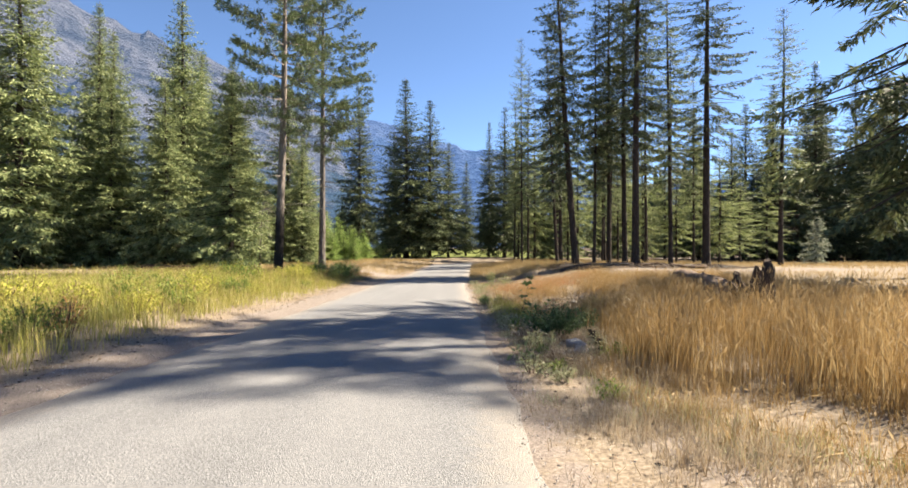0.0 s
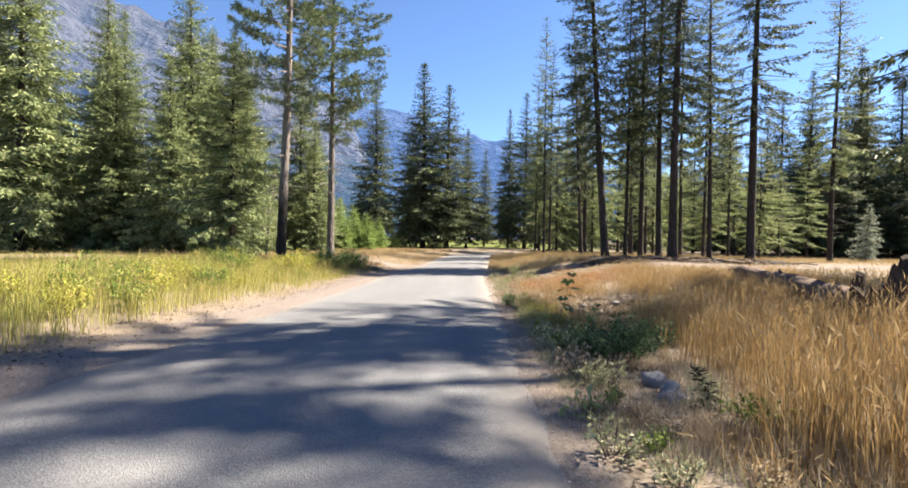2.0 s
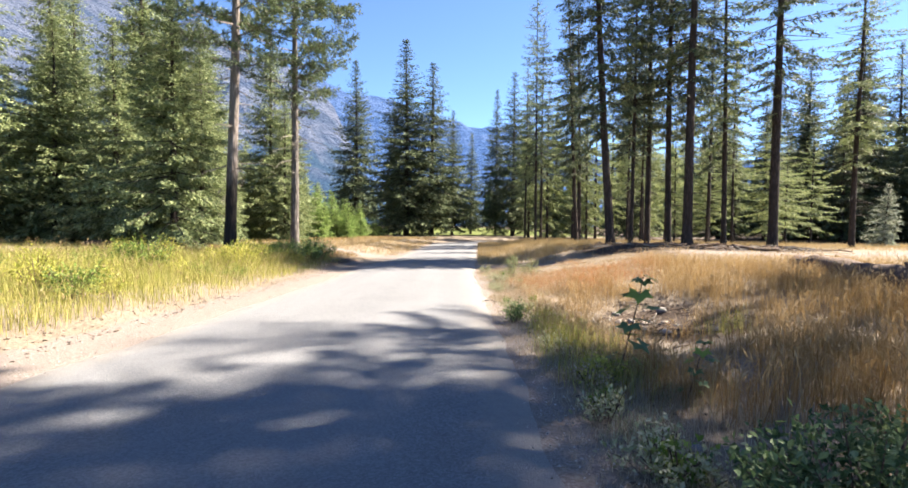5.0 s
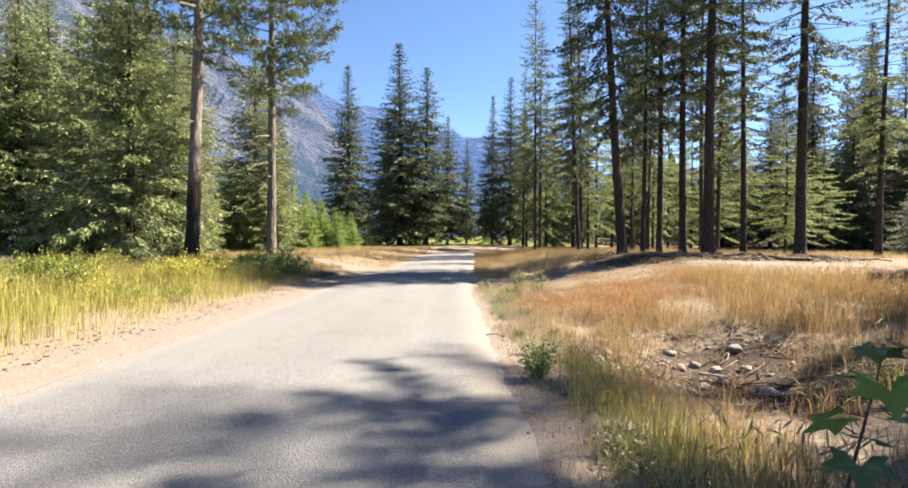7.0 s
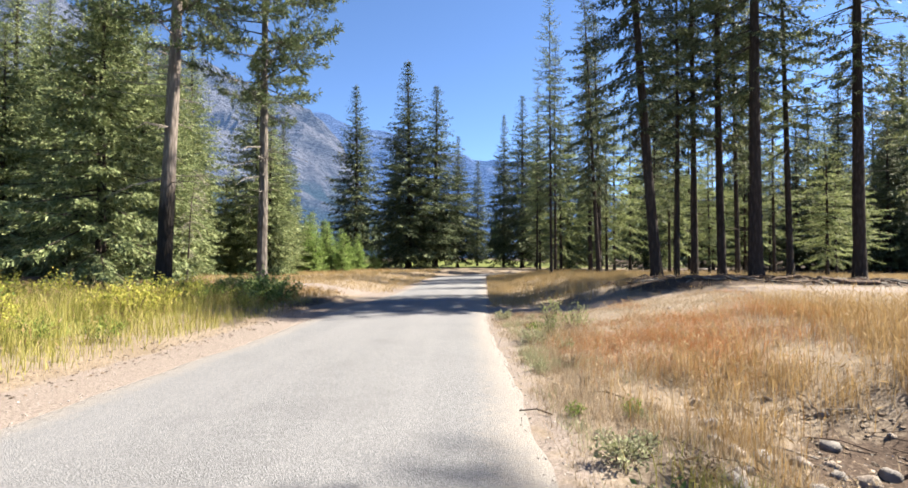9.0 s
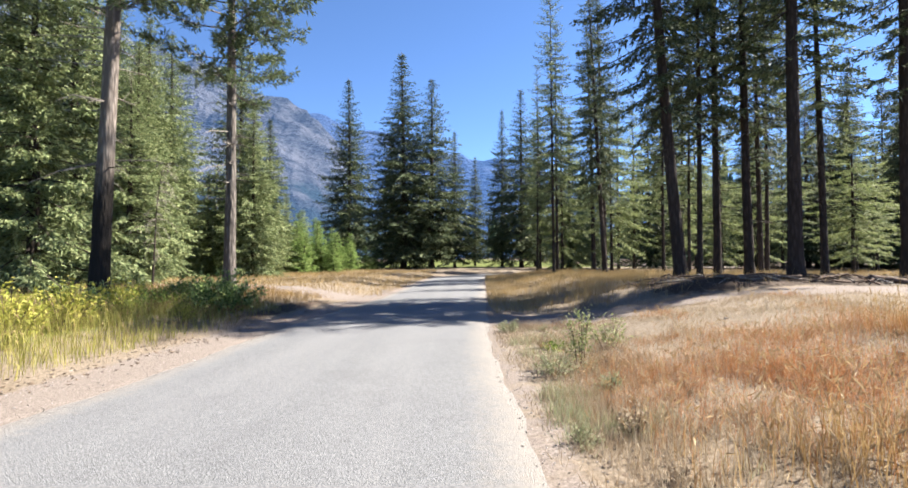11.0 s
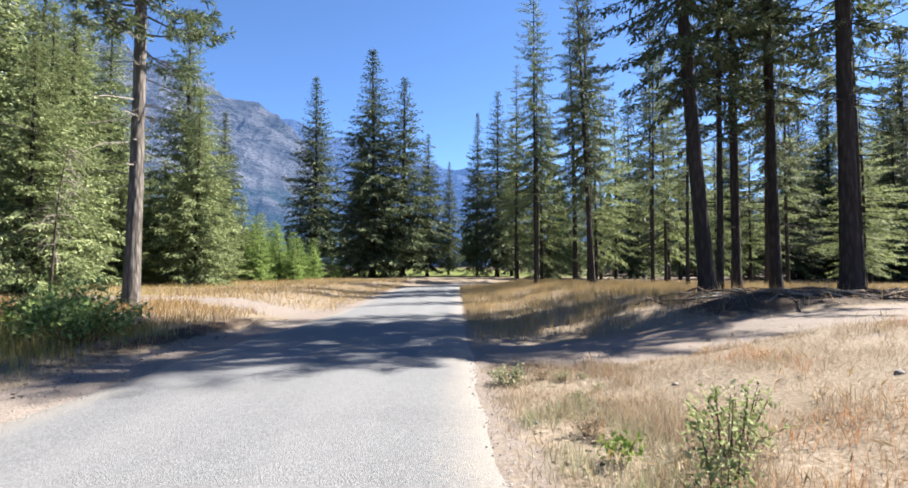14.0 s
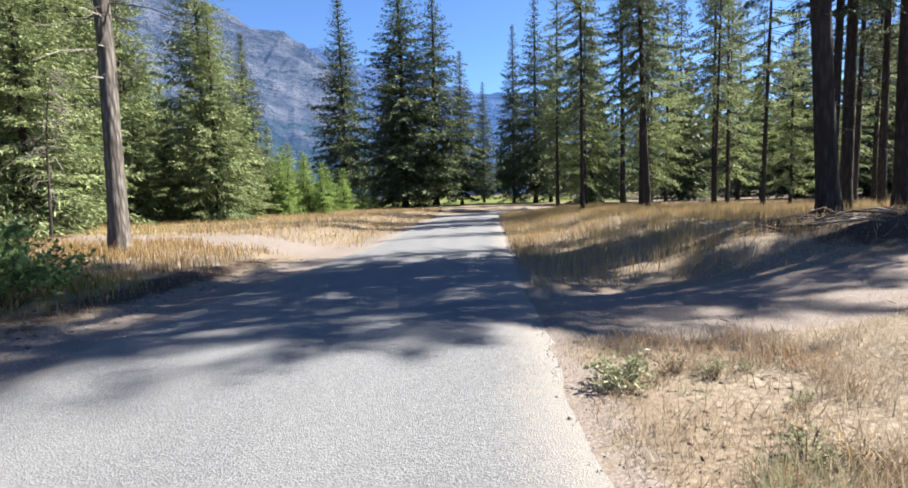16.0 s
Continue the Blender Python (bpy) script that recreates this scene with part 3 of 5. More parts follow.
def pine(label, H, R, cb, r0, bark, seed, nbr=46, lean=(0, 0), dead=16, tuft=13, needles=None):
    """A pine: tall bare trunk, crooked limbs, tufts of long needles."""
    rng = np.random.default_rng(seed)
    root = tagged(new("pine_tree"), label, "conifer")
    tm, path = trunk_mesh("trunk", H, r0, bark, lean, seed, 0.25, 18)
    part("trunk", tm, root)
    A, B, RA, RB, P, D, L, W = [], [], [], [], [], [], [], []

    def stick(a, b, ra, rb):
        A.append(a), B.append(b), RA.append(ra), RB.append(rb)

    def needles_at(p, d):
        for _ in range(tuft):
            v = d * 0.7 + rng.normal(0, 0.6, 3)
            P.append(p + rng.normal(0, 0.05, 3)), D.append(v / np.linalg.norm(v))
            L.append(rng.uniform(0.18, 0.34)), W.append(rng.uniform(0.035, 0.075))

    for k in range(nbr):
        u = (k + rng.random()) / nbr
        z = H * (cb + (0.985 - cb) * u)
        az = k * 2.399 + rng.normal(0, 0.4)
        ln = (R * (1 - u ** 2.2) * rng.uniform(0.55, 1.1) + 0.4) * (0.65 if u < 0.08 else 1)
        rad = np.array([math.cos(az), math.sin(az), 0])
        a, b = -0.28 + 0.6 * u + rng.normal(0, 0.12), 0.32
        c = along(path, z)
        pts = [c + rad * s * ln + np.array([0, 0, ln * (a * s + b * s * s)]) + rng.normal(0, 0.06, 3) * s for s in (0, 0.3, 0.6, 1.0)]
        for i in range(3):
            stick(pts[i], pts[i + 1], 0.05 * (1 - i / 3.4), 0.05 * (1 - (i + 1) / 3.4))
        needles_at(pts[3], rad)
        for s in np.linspace(0.3, 1.0, max(4, int(ln * 3.4))):
            q = pts[0] + (pts[3] - pts[0]) * s + np.array([0, 0, ln * b * (s * s - s)])
            for side in (-1, 1):
                phi = side * rng.uniform(0.5, 1.2)
                d = np.array([math.cos(az + phi), math.sin(az + phi), rng.normal(0.15, 0.25)])
                e = q + d * rng.uniform(0.35, 0.9) * (1.25 - 0.6 * s)
                stick(q, e, 0.014, 0.006)
                needles_at(e, d)
                if rng.random() < 0.75:
                    needles_at((q + e) / 2, d)
    for k in range(dead):
        z = H * rng.uniform(0.16, cb + 0.05)
        az, ln = rng.uniform(0, 6.28), rng.uniform(0.6, 2.2)
        c = along(path, z)
        m = c + np.array([math.cos(az), math.sin(az), rng.normal(-0.1, 0.15)]) * ln * 0.6
        e = m + np.array([math.cos(az + 0.4), math.sin(az + 0.4), rng.normal(-0.35, 0.2)]) * ln * 0.45
        a2, b2, ra, rb = [c, m], [m, e], [0.028, 0.016], [0.016, 0.005]
        for _ in range(5):
            q = c + (m - c) * rng.uniform(0.4, 1)
            a2.append(q), b2.append(q + rng.normal(0, 0.30, 3)), ra.append(0.008), rb.append(0.003)
        V, F = sticks(np.array(a2), np.array(b2), np.array(ra), np.array(rb))
        part("dead_branch", raw_mesh("dead_branch", V, F, BARK_DEAD), root, "bare grey dead branch")
    V, F = sticks(np.array(A), np.array(B), np.array(RA), np.array(RB))
    tagged(part("branchwork", raw_mesh("branchwork", V, F, bark), root), kind="stuff")
    V, F = kites(np.array(P), np.array(D), np.array(L), np.array(W), rng, 1.0)
    tagged(part("crown", raw_mesh("crown", V, F, needles or NEEDLE_PINE), root), kind="stuff")
    return root


def stand(root, x, y, h=1.0, w=None, turn=0.0, sink=0.0):
    """Puts a tree on the ground, scaled."""
    w = w or h
    return Matrix.LocRotScale((x, y, float(land(x, y)) - sink), Euler((0, 0, turn)), (w, w, h))


def plant(root, x, y, h=1.0, w=None, turn=0.0):
    root.matrix_basis = stand(root, x, y, h, w, turn)
    return root


def again(root, x, y, h=1.0, w=None, turn=0.0, label=""):
    m = stand(root, x, y, h, w, turn)
    twin = copy_thing(root, Matrix.Translation(m.translation))
    twin.matrix_basis = m
    return tagged(twin, label) if label else twin


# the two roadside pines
plant(pine("tall pine with a darker lower trunk beside the road", 25, 3.6, 0.36, 0.27, BARK_PINE, 3, 60, (0.5, 0.2), 26), -10.84, 32.16, turn=0.4)
plant(pine("tall pine with brown bark and dead lower twigs", 24, 4.0, 0.36, 0.25, BARK_PINE_2, 8, 66, (0.4, -0.3), 24), -9.76, 38.52, turn=2.0)

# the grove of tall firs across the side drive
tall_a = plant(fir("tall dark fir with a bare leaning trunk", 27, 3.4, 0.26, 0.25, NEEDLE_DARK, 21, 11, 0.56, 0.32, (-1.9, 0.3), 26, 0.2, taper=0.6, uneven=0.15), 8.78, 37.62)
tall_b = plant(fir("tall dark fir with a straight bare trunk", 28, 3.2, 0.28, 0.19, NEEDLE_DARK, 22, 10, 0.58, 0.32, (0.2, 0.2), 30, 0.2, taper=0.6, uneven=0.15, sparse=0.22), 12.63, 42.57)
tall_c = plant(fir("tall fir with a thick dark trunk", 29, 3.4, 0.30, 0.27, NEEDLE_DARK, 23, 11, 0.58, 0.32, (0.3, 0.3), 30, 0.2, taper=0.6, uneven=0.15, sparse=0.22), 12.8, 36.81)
tall_d = plant(fir("slender tall fir with sparse limbs", 25, 3.0, 0.28, 0.17, NEEDLE_FIR, 24, 10, 0.62, 0.32, (-0.2, 0.2), 34, 0.26, taper=0.6, uneven=0.15, sparse=0.22), 17.44, 41.94)
again(tall_b, 13.62, 41.5, 1.0, 1.15, 2.1)
again(tall_c, 18.76, 38.8, 0.95, 1.05, 4.0)
again(tall_d, 8.27, 63.37, 1.1, 0.85, 1.0)
again(tall_b, 11.0, 40.9, 0.8, 0.7, 5.0)
for x, y, h, w, r, base in ((11.8, 59.6, 1.0, 0.8, 0.3, tall_a), (19.2, 66.4, 1.0, 0.8, 1.9, tall_b), (18.2, 64, 0.9, 0.7, 3.3, tall_d), (17.4, 47.2, 0.9, 0.8, 0.8, tall_b),
                            (13.5, 66, 0.95, 0.9, 2.4, tall_c), (24, 58, 0.95, 0.9, 4.4, tall_b), (22, 70, 1, 0.9, 5.5, tall_d), (10.5, 74, 1.0, 0.9, 0.2, tall_b),
                            (29, 63, 0.9, 0.9, 1.2, tall_d), (15.5, 78, 1.0, 1.0, 2.2, tall_c), (16.2, 54, 0.8, 0.7, 3.0, tall_d), (9.5, 82, 1.05, 0.9, 4.1, tall_d)):
    again(base, x, y, h, w, r)

# firs on the far sides of the road
fir_a = plant(fir("dense green fir with lit drooping sprays", 30, 7.2, 0.04, 0.34, NEEDLE_FIR, 31, 3.4, 0.48, 0.70, dead=8), -44.96, 68.58, turn=0.5)
fir_b = plant(fir("broad green fir with drooping limbs", 28, 7.4, 0.04, 0.36, NEEDLE_FIR, 32, 3.4, 0.48, 0.70, dead=6, thin=0.12), -28.1, 53.9, turn=1.0)
fir_c = plant(fir("bushy green fir reaching the grass", 14.5, 4.2, 0.03, 0.20, NEEDLE_FIR, 33, 9.0, 0.32, 0.42, dead=4, fine=7), -14.7, 34.4, turn=1.0)
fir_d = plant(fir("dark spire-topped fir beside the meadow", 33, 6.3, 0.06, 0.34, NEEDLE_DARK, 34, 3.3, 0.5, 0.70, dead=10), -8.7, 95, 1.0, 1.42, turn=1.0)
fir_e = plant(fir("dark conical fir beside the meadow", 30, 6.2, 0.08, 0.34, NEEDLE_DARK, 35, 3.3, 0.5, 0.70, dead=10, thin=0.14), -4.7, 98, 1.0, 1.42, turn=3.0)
for x, y, h, w, r, base in ((-38.5, 46, 1.05, 1.1, 2.0, fir_b), (-19.3, 106, 1.0, 1.2, 0.4, fir_d), (10.2, 105.6, 1.02, 1.05, 1.1, fir_e), (2.9, 128, 0.78, 0.7, 2.2, fir_e),
                            (-29.9, 61.3, 0.9, 0.95, 3.0, fir_b), (-21.2, 66.5, 0.78, 0.8, 4.0, fir_a), (-22.0, 76, 0.54, 0.62, 5.0, fir_d), (-17.8, 61, 0.5, 0.55, 1.4, fir_a),
                            (-58, 82, 0.95, 1.0, 0.6, fir_a), (-36, 74, 0.9, 0.9, 2.6, fir_b), (-52, 58, 1.0, 1.05, 4.8, fir_b)):
    again(base, x, y, h, w, r)
for x, y, h, w, r, base in ((7.6, 114, 0.9, 0.75, 5.1, fir_d), (13.5, 112, 0.9, 0.9, 0.9, fir_e), (-1.2, 108, 0.8, 0.8, 1.7, fir_e), (-12.8, 112, 0.8, 0.9, 2.9, fir_d), (16.5, 96, 0.85, 0.85, 3.9, fir_b),
                            (-33, 50, 0.62, 0.75, 0.7, fir_a), (-24.5, 57, 0.7, 0.75, 1.5, fir_a), (-19.5, 47, 0.45, 0.55, 2.5, fir_b), (-45, 56, 0.8, 0.9, 3.5, fir_a), (-30, 70, 0.85, 0.85, 4.5, fir_a),
                             (-41, 60, 1.0, 0.9, 1.2, fir_a),
                            (-34, 64, 0.95, 0.85, 2.2, fir_b)):
    again(base, x, y, h, w, r)
for x, y, h, w, r, base in ((-49, 72, 1.1, 0.9, 3.2, fir_b), (-21.5, 51, 0.55, 0.6, 4.2, fir_a), (-64, 70, 1.05, 1.0, 5.2, fir_a), (-26, 47, 0.6, 0.65, 0.6, fir_b), (-40, 82, 1.0, 0.9, 2.6, fir_a)):
    again(base, x, y, h, w, r)
for x, y, h, w, r, base in ((46, 100, 0.85, 1.0, 0.7, fir_d), (53, 95, 0.95, 1.1, 1.7, fir_e), (60, 98, 1.0, 1.15, 2.7, fir_d), (68, 97, 1.0, 1.15, 3.7, fir_e), (77, 100, 1.05, 1.2, 4.7, fir_d), (88, 98, 1.0, 1.2, 5.7, fir_e)):
    again(base, x, y, h, w, r, "dark fir in the forest beyond the field")
# open firs behind the grove; paler needles paint in the light shining through
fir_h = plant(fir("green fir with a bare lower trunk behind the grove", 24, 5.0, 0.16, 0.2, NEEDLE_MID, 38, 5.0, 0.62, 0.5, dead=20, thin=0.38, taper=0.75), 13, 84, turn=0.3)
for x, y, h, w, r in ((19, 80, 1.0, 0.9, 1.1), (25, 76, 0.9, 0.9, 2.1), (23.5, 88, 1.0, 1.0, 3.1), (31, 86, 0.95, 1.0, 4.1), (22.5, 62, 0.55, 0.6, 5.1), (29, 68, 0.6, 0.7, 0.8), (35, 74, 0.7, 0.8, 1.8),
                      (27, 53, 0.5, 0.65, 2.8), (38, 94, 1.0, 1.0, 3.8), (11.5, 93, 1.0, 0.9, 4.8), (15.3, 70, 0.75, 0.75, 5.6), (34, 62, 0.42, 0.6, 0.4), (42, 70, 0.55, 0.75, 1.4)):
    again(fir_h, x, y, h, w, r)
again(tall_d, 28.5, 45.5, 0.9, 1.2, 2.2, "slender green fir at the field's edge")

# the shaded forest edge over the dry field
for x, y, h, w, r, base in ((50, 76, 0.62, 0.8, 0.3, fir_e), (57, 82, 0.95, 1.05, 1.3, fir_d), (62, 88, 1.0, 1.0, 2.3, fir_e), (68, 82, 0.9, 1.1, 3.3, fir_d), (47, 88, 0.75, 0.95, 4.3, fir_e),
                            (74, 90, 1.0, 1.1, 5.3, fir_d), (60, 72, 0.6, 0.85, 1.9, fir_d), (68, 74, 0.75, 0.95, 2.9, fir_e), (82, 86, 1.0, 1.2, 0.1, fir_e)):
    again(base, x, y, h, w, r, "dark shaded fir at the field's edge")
fir_f = plant(fir("distant green fir in the woods", 29, 6.0, 0.05, 0.3, NEEDLE_FIR, 36, 2.9, 0.8, 0.95, thin=0.1, fine=2), -70, 100)
fir_g = plant(fir("distant dark fir in the woods", 31, 6.0, 0.06, 0.3, NEEDLE_DARK, 37, 2.9, 0.8, 0.95, thin=0.12, fine=2), 70, 104)
random.seed(5)
for k in range(24):
    for _ in range(20):
        side = -1 if k % 2 else 1
        x, y = side * random.uniform(20, 85), random.uniform(96, 140)
        if abs(x) > 0.16 * y and not -0.52 < x / (y - 20) < -0.1:
            break
    again(random.choice((fir_f, fir_g)), x, y, random.uniform(0.65, 1.0), random.uniform(0.8, 1.1), random.uniform(0, 6))
for k in range(16):
    x = -random.uniform(50, 95)
    again(random.choice((fir_f, fir_f, fir_g)), x, random.uniform(40, 80), random.uniform(0.7, 1.0), random.uniform(0.8, 1.1), random.uniform(0, 6))

# young trees
young = plant(fir("bright green young fir at the forest edge", 4.2, 1.25, 0.02, 0.06, NEEDLE_BRIGHT, 41, 14, 0.17, 0.24, fine=3), -16.0, 92, turn=0.3)
for x, y, h, w, r in ((-14.0, 82, 0.95, 1.3, 1.0), (-15.2, 80, 1.15, 1.5, 2.0), (-16.2, 82, 1.3, 1.6, 3.0), (-17.3, 79, 1.45, 1.6, 4.0), (-15.0, 86, 1.2, 1.4, 5.0), (-13.2, 88, 0.8, 1.2, 0.5),
                      (-18.2, 82, 1.6, 1.7, 0.8), (-19.3, 79, 1.7, 1.7, 1.9), (-12.6, 93, 0.8, 1.2, 2.7), (-14.6, 76, 0.8, 1.3, 3.6), (-17.0, 73, 1.1, 1.5, 4.6), (-18.6, 75, 1.4, 1.6, 0.1), (-16.0, 76, 1.0, 1.4, 2.2)):
    again(young, x, y, h, w, r)
half_grown = plant(fir("half-grown green fir on the wooded slope", 9.5, 2.5, 0.02, 0.11, NEEDLE_MID, 43, 6, 0.34, 0.46, fine=4), -21.5, 80, turn=0.6)
for x, y, h, w, r in ((-23.5, 80, 1.1, 1.5, 1.0), (-20.6, 84, 0.85, 1.3, 2.0), (-24.6, 76, 1.15, 1.5, 3.0), (-20.4, 75, 0.72, 1.2, 4.0), (-26.0, 82, 1.3, 1.6, 5.0), (-19.6, 70, 0.6, 1.1, 0.4),
                      (-22.6, 71, 0.9, 1.3, 1.4), (-25.0, 68, 1.1, 1.4, 2.4), (-21.0, 64, 0.65, 1.1, 3.4), (-27.8, 76, 1.35, 1.6, 4.4), (-23.0, 60, 0.75, 1.2, 5.4)):
    again(half_grown, x, y, h, w, r)
plant(fir("pale young conifer alone in the dry field", 5.4, 1.6, 0.04, 0.08, NEEDLE_PALE, 42, 13, 0.22, 0.28), 35.9, 51.7)

# large trees out in the field to the sunny side
# mid limbs thinned and sun-aligned holes cut, so sun reaches verge and road
over = plant(fir("large spreading fir with long drooping limbs", 27, 7.0, 0.15, 0.42, NEEDLE_DARK, 51, 10, 0.55, 0.40, dead=10, thin=0.10, taper=0.7, low=(8.5, 14.0), low_thin=0.85, uneven=0.0, holes=((-16.4, -9.3, 0.95), (-13.5, -10.1, 1.0), (-13.2, -7.9, 1.2), (-14.7, -3.3, 0.95)), turned=0.3, sparse=0.17), 16.5, 17.9, turn=0.3)
# two unseen firs, added with high crowns to cast shadow on the road
plant(fir("unseen tall fir with a dense high crown, added to shade the road", 30, 4.8, 0.70, 0.4, NEEDLE_DARK, 53, 7.0, 0.62, 0.46, dead=14, thin=0.34, taper=0.6, uneven=0.0, holes=((-22.3, -8.4, 0.95), (-19.4, -9.2, 1.0), (-19.1, -7.0, 1.2), (-20.6, -2.4, 0.95)), turned=1.0), 22.4, 17.0, turn=1.0)
plant(fir("unseen tall fir with a high sparse crown, added to shade the road", 31, 3.2, 0.68, 0.36, NEEDLE_DARK, 52, 6.0, 0.62, 0.38, dead=14, thin=0.6, taper=0.5, uneven=0.0), 27.0, 25.6, turn=1.0)


def snag(x, y, H, seed):
    """A dead tree with drooping bare branches."""
    rng = np.random.default_rng(seed)
    root = tagged(new("dead_tree"), "small dead tree with bare pale grey branches", "dead tree")
    tm, path = trunk_mesh("trunk", H, 0.06, BARK_FIR, (0.4, 0.2), seed, 0.2, 10)
    part("trunk", tm, root)
    for k in range(34):
        z, az = H * rng.uniform(0.25, 0.97), rng.uniform(0, 6.28)
        ln = rng.uniform(0.8, 1.9) * (1.15 - z / H * 0.7)
        c, d = along(path, z), np.array([math.cos(az), math.sin(az), 0])
        m, e = c + d * ln * 0.55 + np.array([0, 0, -0.05 * ln]), c + d * ln + np.array([0, 0, -0.45 * ln])
        a2, b2, ra, rb = [c, m], [m, e], [0.022, 0.014], [0.014, 0.005]
        for _ in range(7):
            q = m + (e - m) * rng.uniform(-0.6, 1)
            a2.append(q), b2.append(q + rng.normal(0, 0.16, 3) + np.array([0, 0, -0.2])), ra.append(0.008), rb.append(0.004)
        V, F = sticks(np.array(a2), np.array(b2), np.array(ra), np.array(rb))
        part("dead_branch", raw_mesh("dead_branch", V, F, BARK_DEAD), root)
    return plant(root, x, y)


snag(-16.6, 44.5, 7.0, 61)


# ---- far woods ----
def far_woods():
    rng = np.random.default_rng(77)
    V, F, k = [], [], 0
    for i in range(900):
        az = rng.uniform(-1.25, 1.25)
        d = rng.uniform(150, 420) if abs(az) > 0.2 else rng.uniform(230, 480)
        if -0.02 < az < 0.05 and d < 420 or -0.5 < az < -0.1 and d < 330:
            continue
        x, y, H = d * math.sin(az), d * math.cos(az), rng.uniform(14, 28)
        R = H * rng.uniform(0.12, 0.17)
        z0 = -0.7 + max(0, d - 250) * 0.05
        for j in range(6):
            za, zb, r = H * (0.06 + 0.15 * j), H * (0.06 + 0.15 * j + 0.26), R * (1 - j / 6.6)
            zb = min(zb, H)
            ring = []
            for s in range(10):
                a = 0.628 * s + j + rng.normal(0, 0.12)
                rr = r * (rng.uniform(0.85, 1.15) if s % 2 else rng.uniform(0.45, 0.7))
                ring.append((x + rr * math.cos(a), y + rr * math.sin(a), z0 + za + rng.normal(0, 0.25)))
            V += ring + [(x, y, z0 + zb)]
            F += [(k + s, k + (s + 1) % 10, k + 10) for s in range(10)]
            k += 11
    ob = new("far_woods", raw_mesh("far_woods", V, np.array(F), WOODS))
    return tagged(ob, "distant conifer woods along the valley sides", "woods", kind="stuff")


far_woods()


# ---- grass ----
def in_keep_out(x, y):
    drive = (y - 0.08 * x > 29.9) & (y - 0.08 * x < 33.0) & (x > 0) & (x < 34)
    road = (x > road_left(y) - 0.25) & (x < road_right(y) + 0.02)
    pull = (y + 0.1 * x > 40.6) & (y + 0.25 * x < 42.6) & (x < -3) & (x > -19)
    along_log = np.clip((y - 12.3) / 10.0, 0, 1)
    log = np.hypot(x - (6.9 + 2.8 * along_log), y - (12.3 + 10 * along_log)) < 0.6
    return drive | road | pull | log


def grass(name, label, mat, seed, count, xr, yr, height, width, lean, weight, heads=0.0, segs=2, clump=0.0, patchy=0.18):
    """Blades by the thousand over a stretch of ground; weight(x, y) thins them."""
    rng = np.random.default_rng(seed)
    x, y = rng.uniform(*xr, count), rng.uniform(*yr, count)
    w = np.clip(weight(x, y), 0, 1) * ~in_keep_out(x, y)
    if clump:
        w = w * np.clip(0.5 + clump * ripple(x * 1.3 + 2, y * 1.3), 0.04, 1)
    keep = rng.random(count) < w
    x, y = x[keep], y[keep]
    n = len(x)
    h = height(x, y) * rng.uniform(0.55, 1.15, n) * np.clip(0.88 + patchy * ripple(x * (0.6 + 2 * (patchy > 0.2)), y * (0.6 + 2 * (patchy > 0.2))), 0.3, 1.3)
    P = np.stack([x, y, land(x, y) - 0.02], -1)
    az = rng.uniform(0, 6.283, n)
    side = np.stack([np.cos(az), np.sin(az), 0 * az], -1)
    la = rng.uniform(0, 6.283, n)
    bend = np.stack([np.cos(la), np.sin(la), 0 * la], -1) * (h * rng.gamma(2.0, lean / 2, n))[:, None]
    wid = (width * rng.uniform(0.6, 1.4, n))[:, None]
    up = np.array([0, 0, 1.0])
    tip = P + bend + up * (h * np.clip(1 - 0.3 * np.linalg.norm(bend, axis=1) / h, 0.4, 1))[:, None]
    if segs == 2:
        mid = P + bend * 0.3 + up * (h * 0.55)[:, None]
        V = np.stack([P - side * wid / 2, P + side * wid / 2, mid + side * wid * 0.4, mid - side * wid * 0.4, tip], 1).reshape(-1, 3)
        b = (np.arange(n) * 5)[:, None]
        F = [b + np.array([[0, 1, 2, 3]]), b + np.array([[3, 2, 4]])]
        index = np.zeros(2 * n, int)
    else:
        V = np.stack([P - side * wid / 2, P + side * wid / 2, tip], 1).reshape(-1, 3)
        F = [(np.arange(n) * 3)[:, None] + np.array([[0, 1, 2]])]
        index = np.zeros(n, int)
    if heads:
        pick = rng.random(n) < heads
        T, m = tip[pick], int(pick.sum())
        d = bend[pick] * 0.6 + up * 0.25 * h[pick][:, None] + rng.normal(0, 0.06, (m, 3))
        d /= np.linalg.norm(d, axis=1)[:, None]
        hl = rng.uniform(0.06, 0.14, m)
        HV, HF = kites(T - d * 0.02, d, hl, hl * 0.13, rng, 1.0)
        F.append(HF + len(V))
        V = np.concatenate((V, HV))
        index = np.concatenate((index, np.ones(m, int)))
    ob = new(name, raw_mesh(name, V, F, mat, [mat, GRASS_HEAD], index))
    return tagged(ob, label, "grass", kind="stuff")


def fall(a, b):
    return lambda v: 1 - smooth(a, b, v)


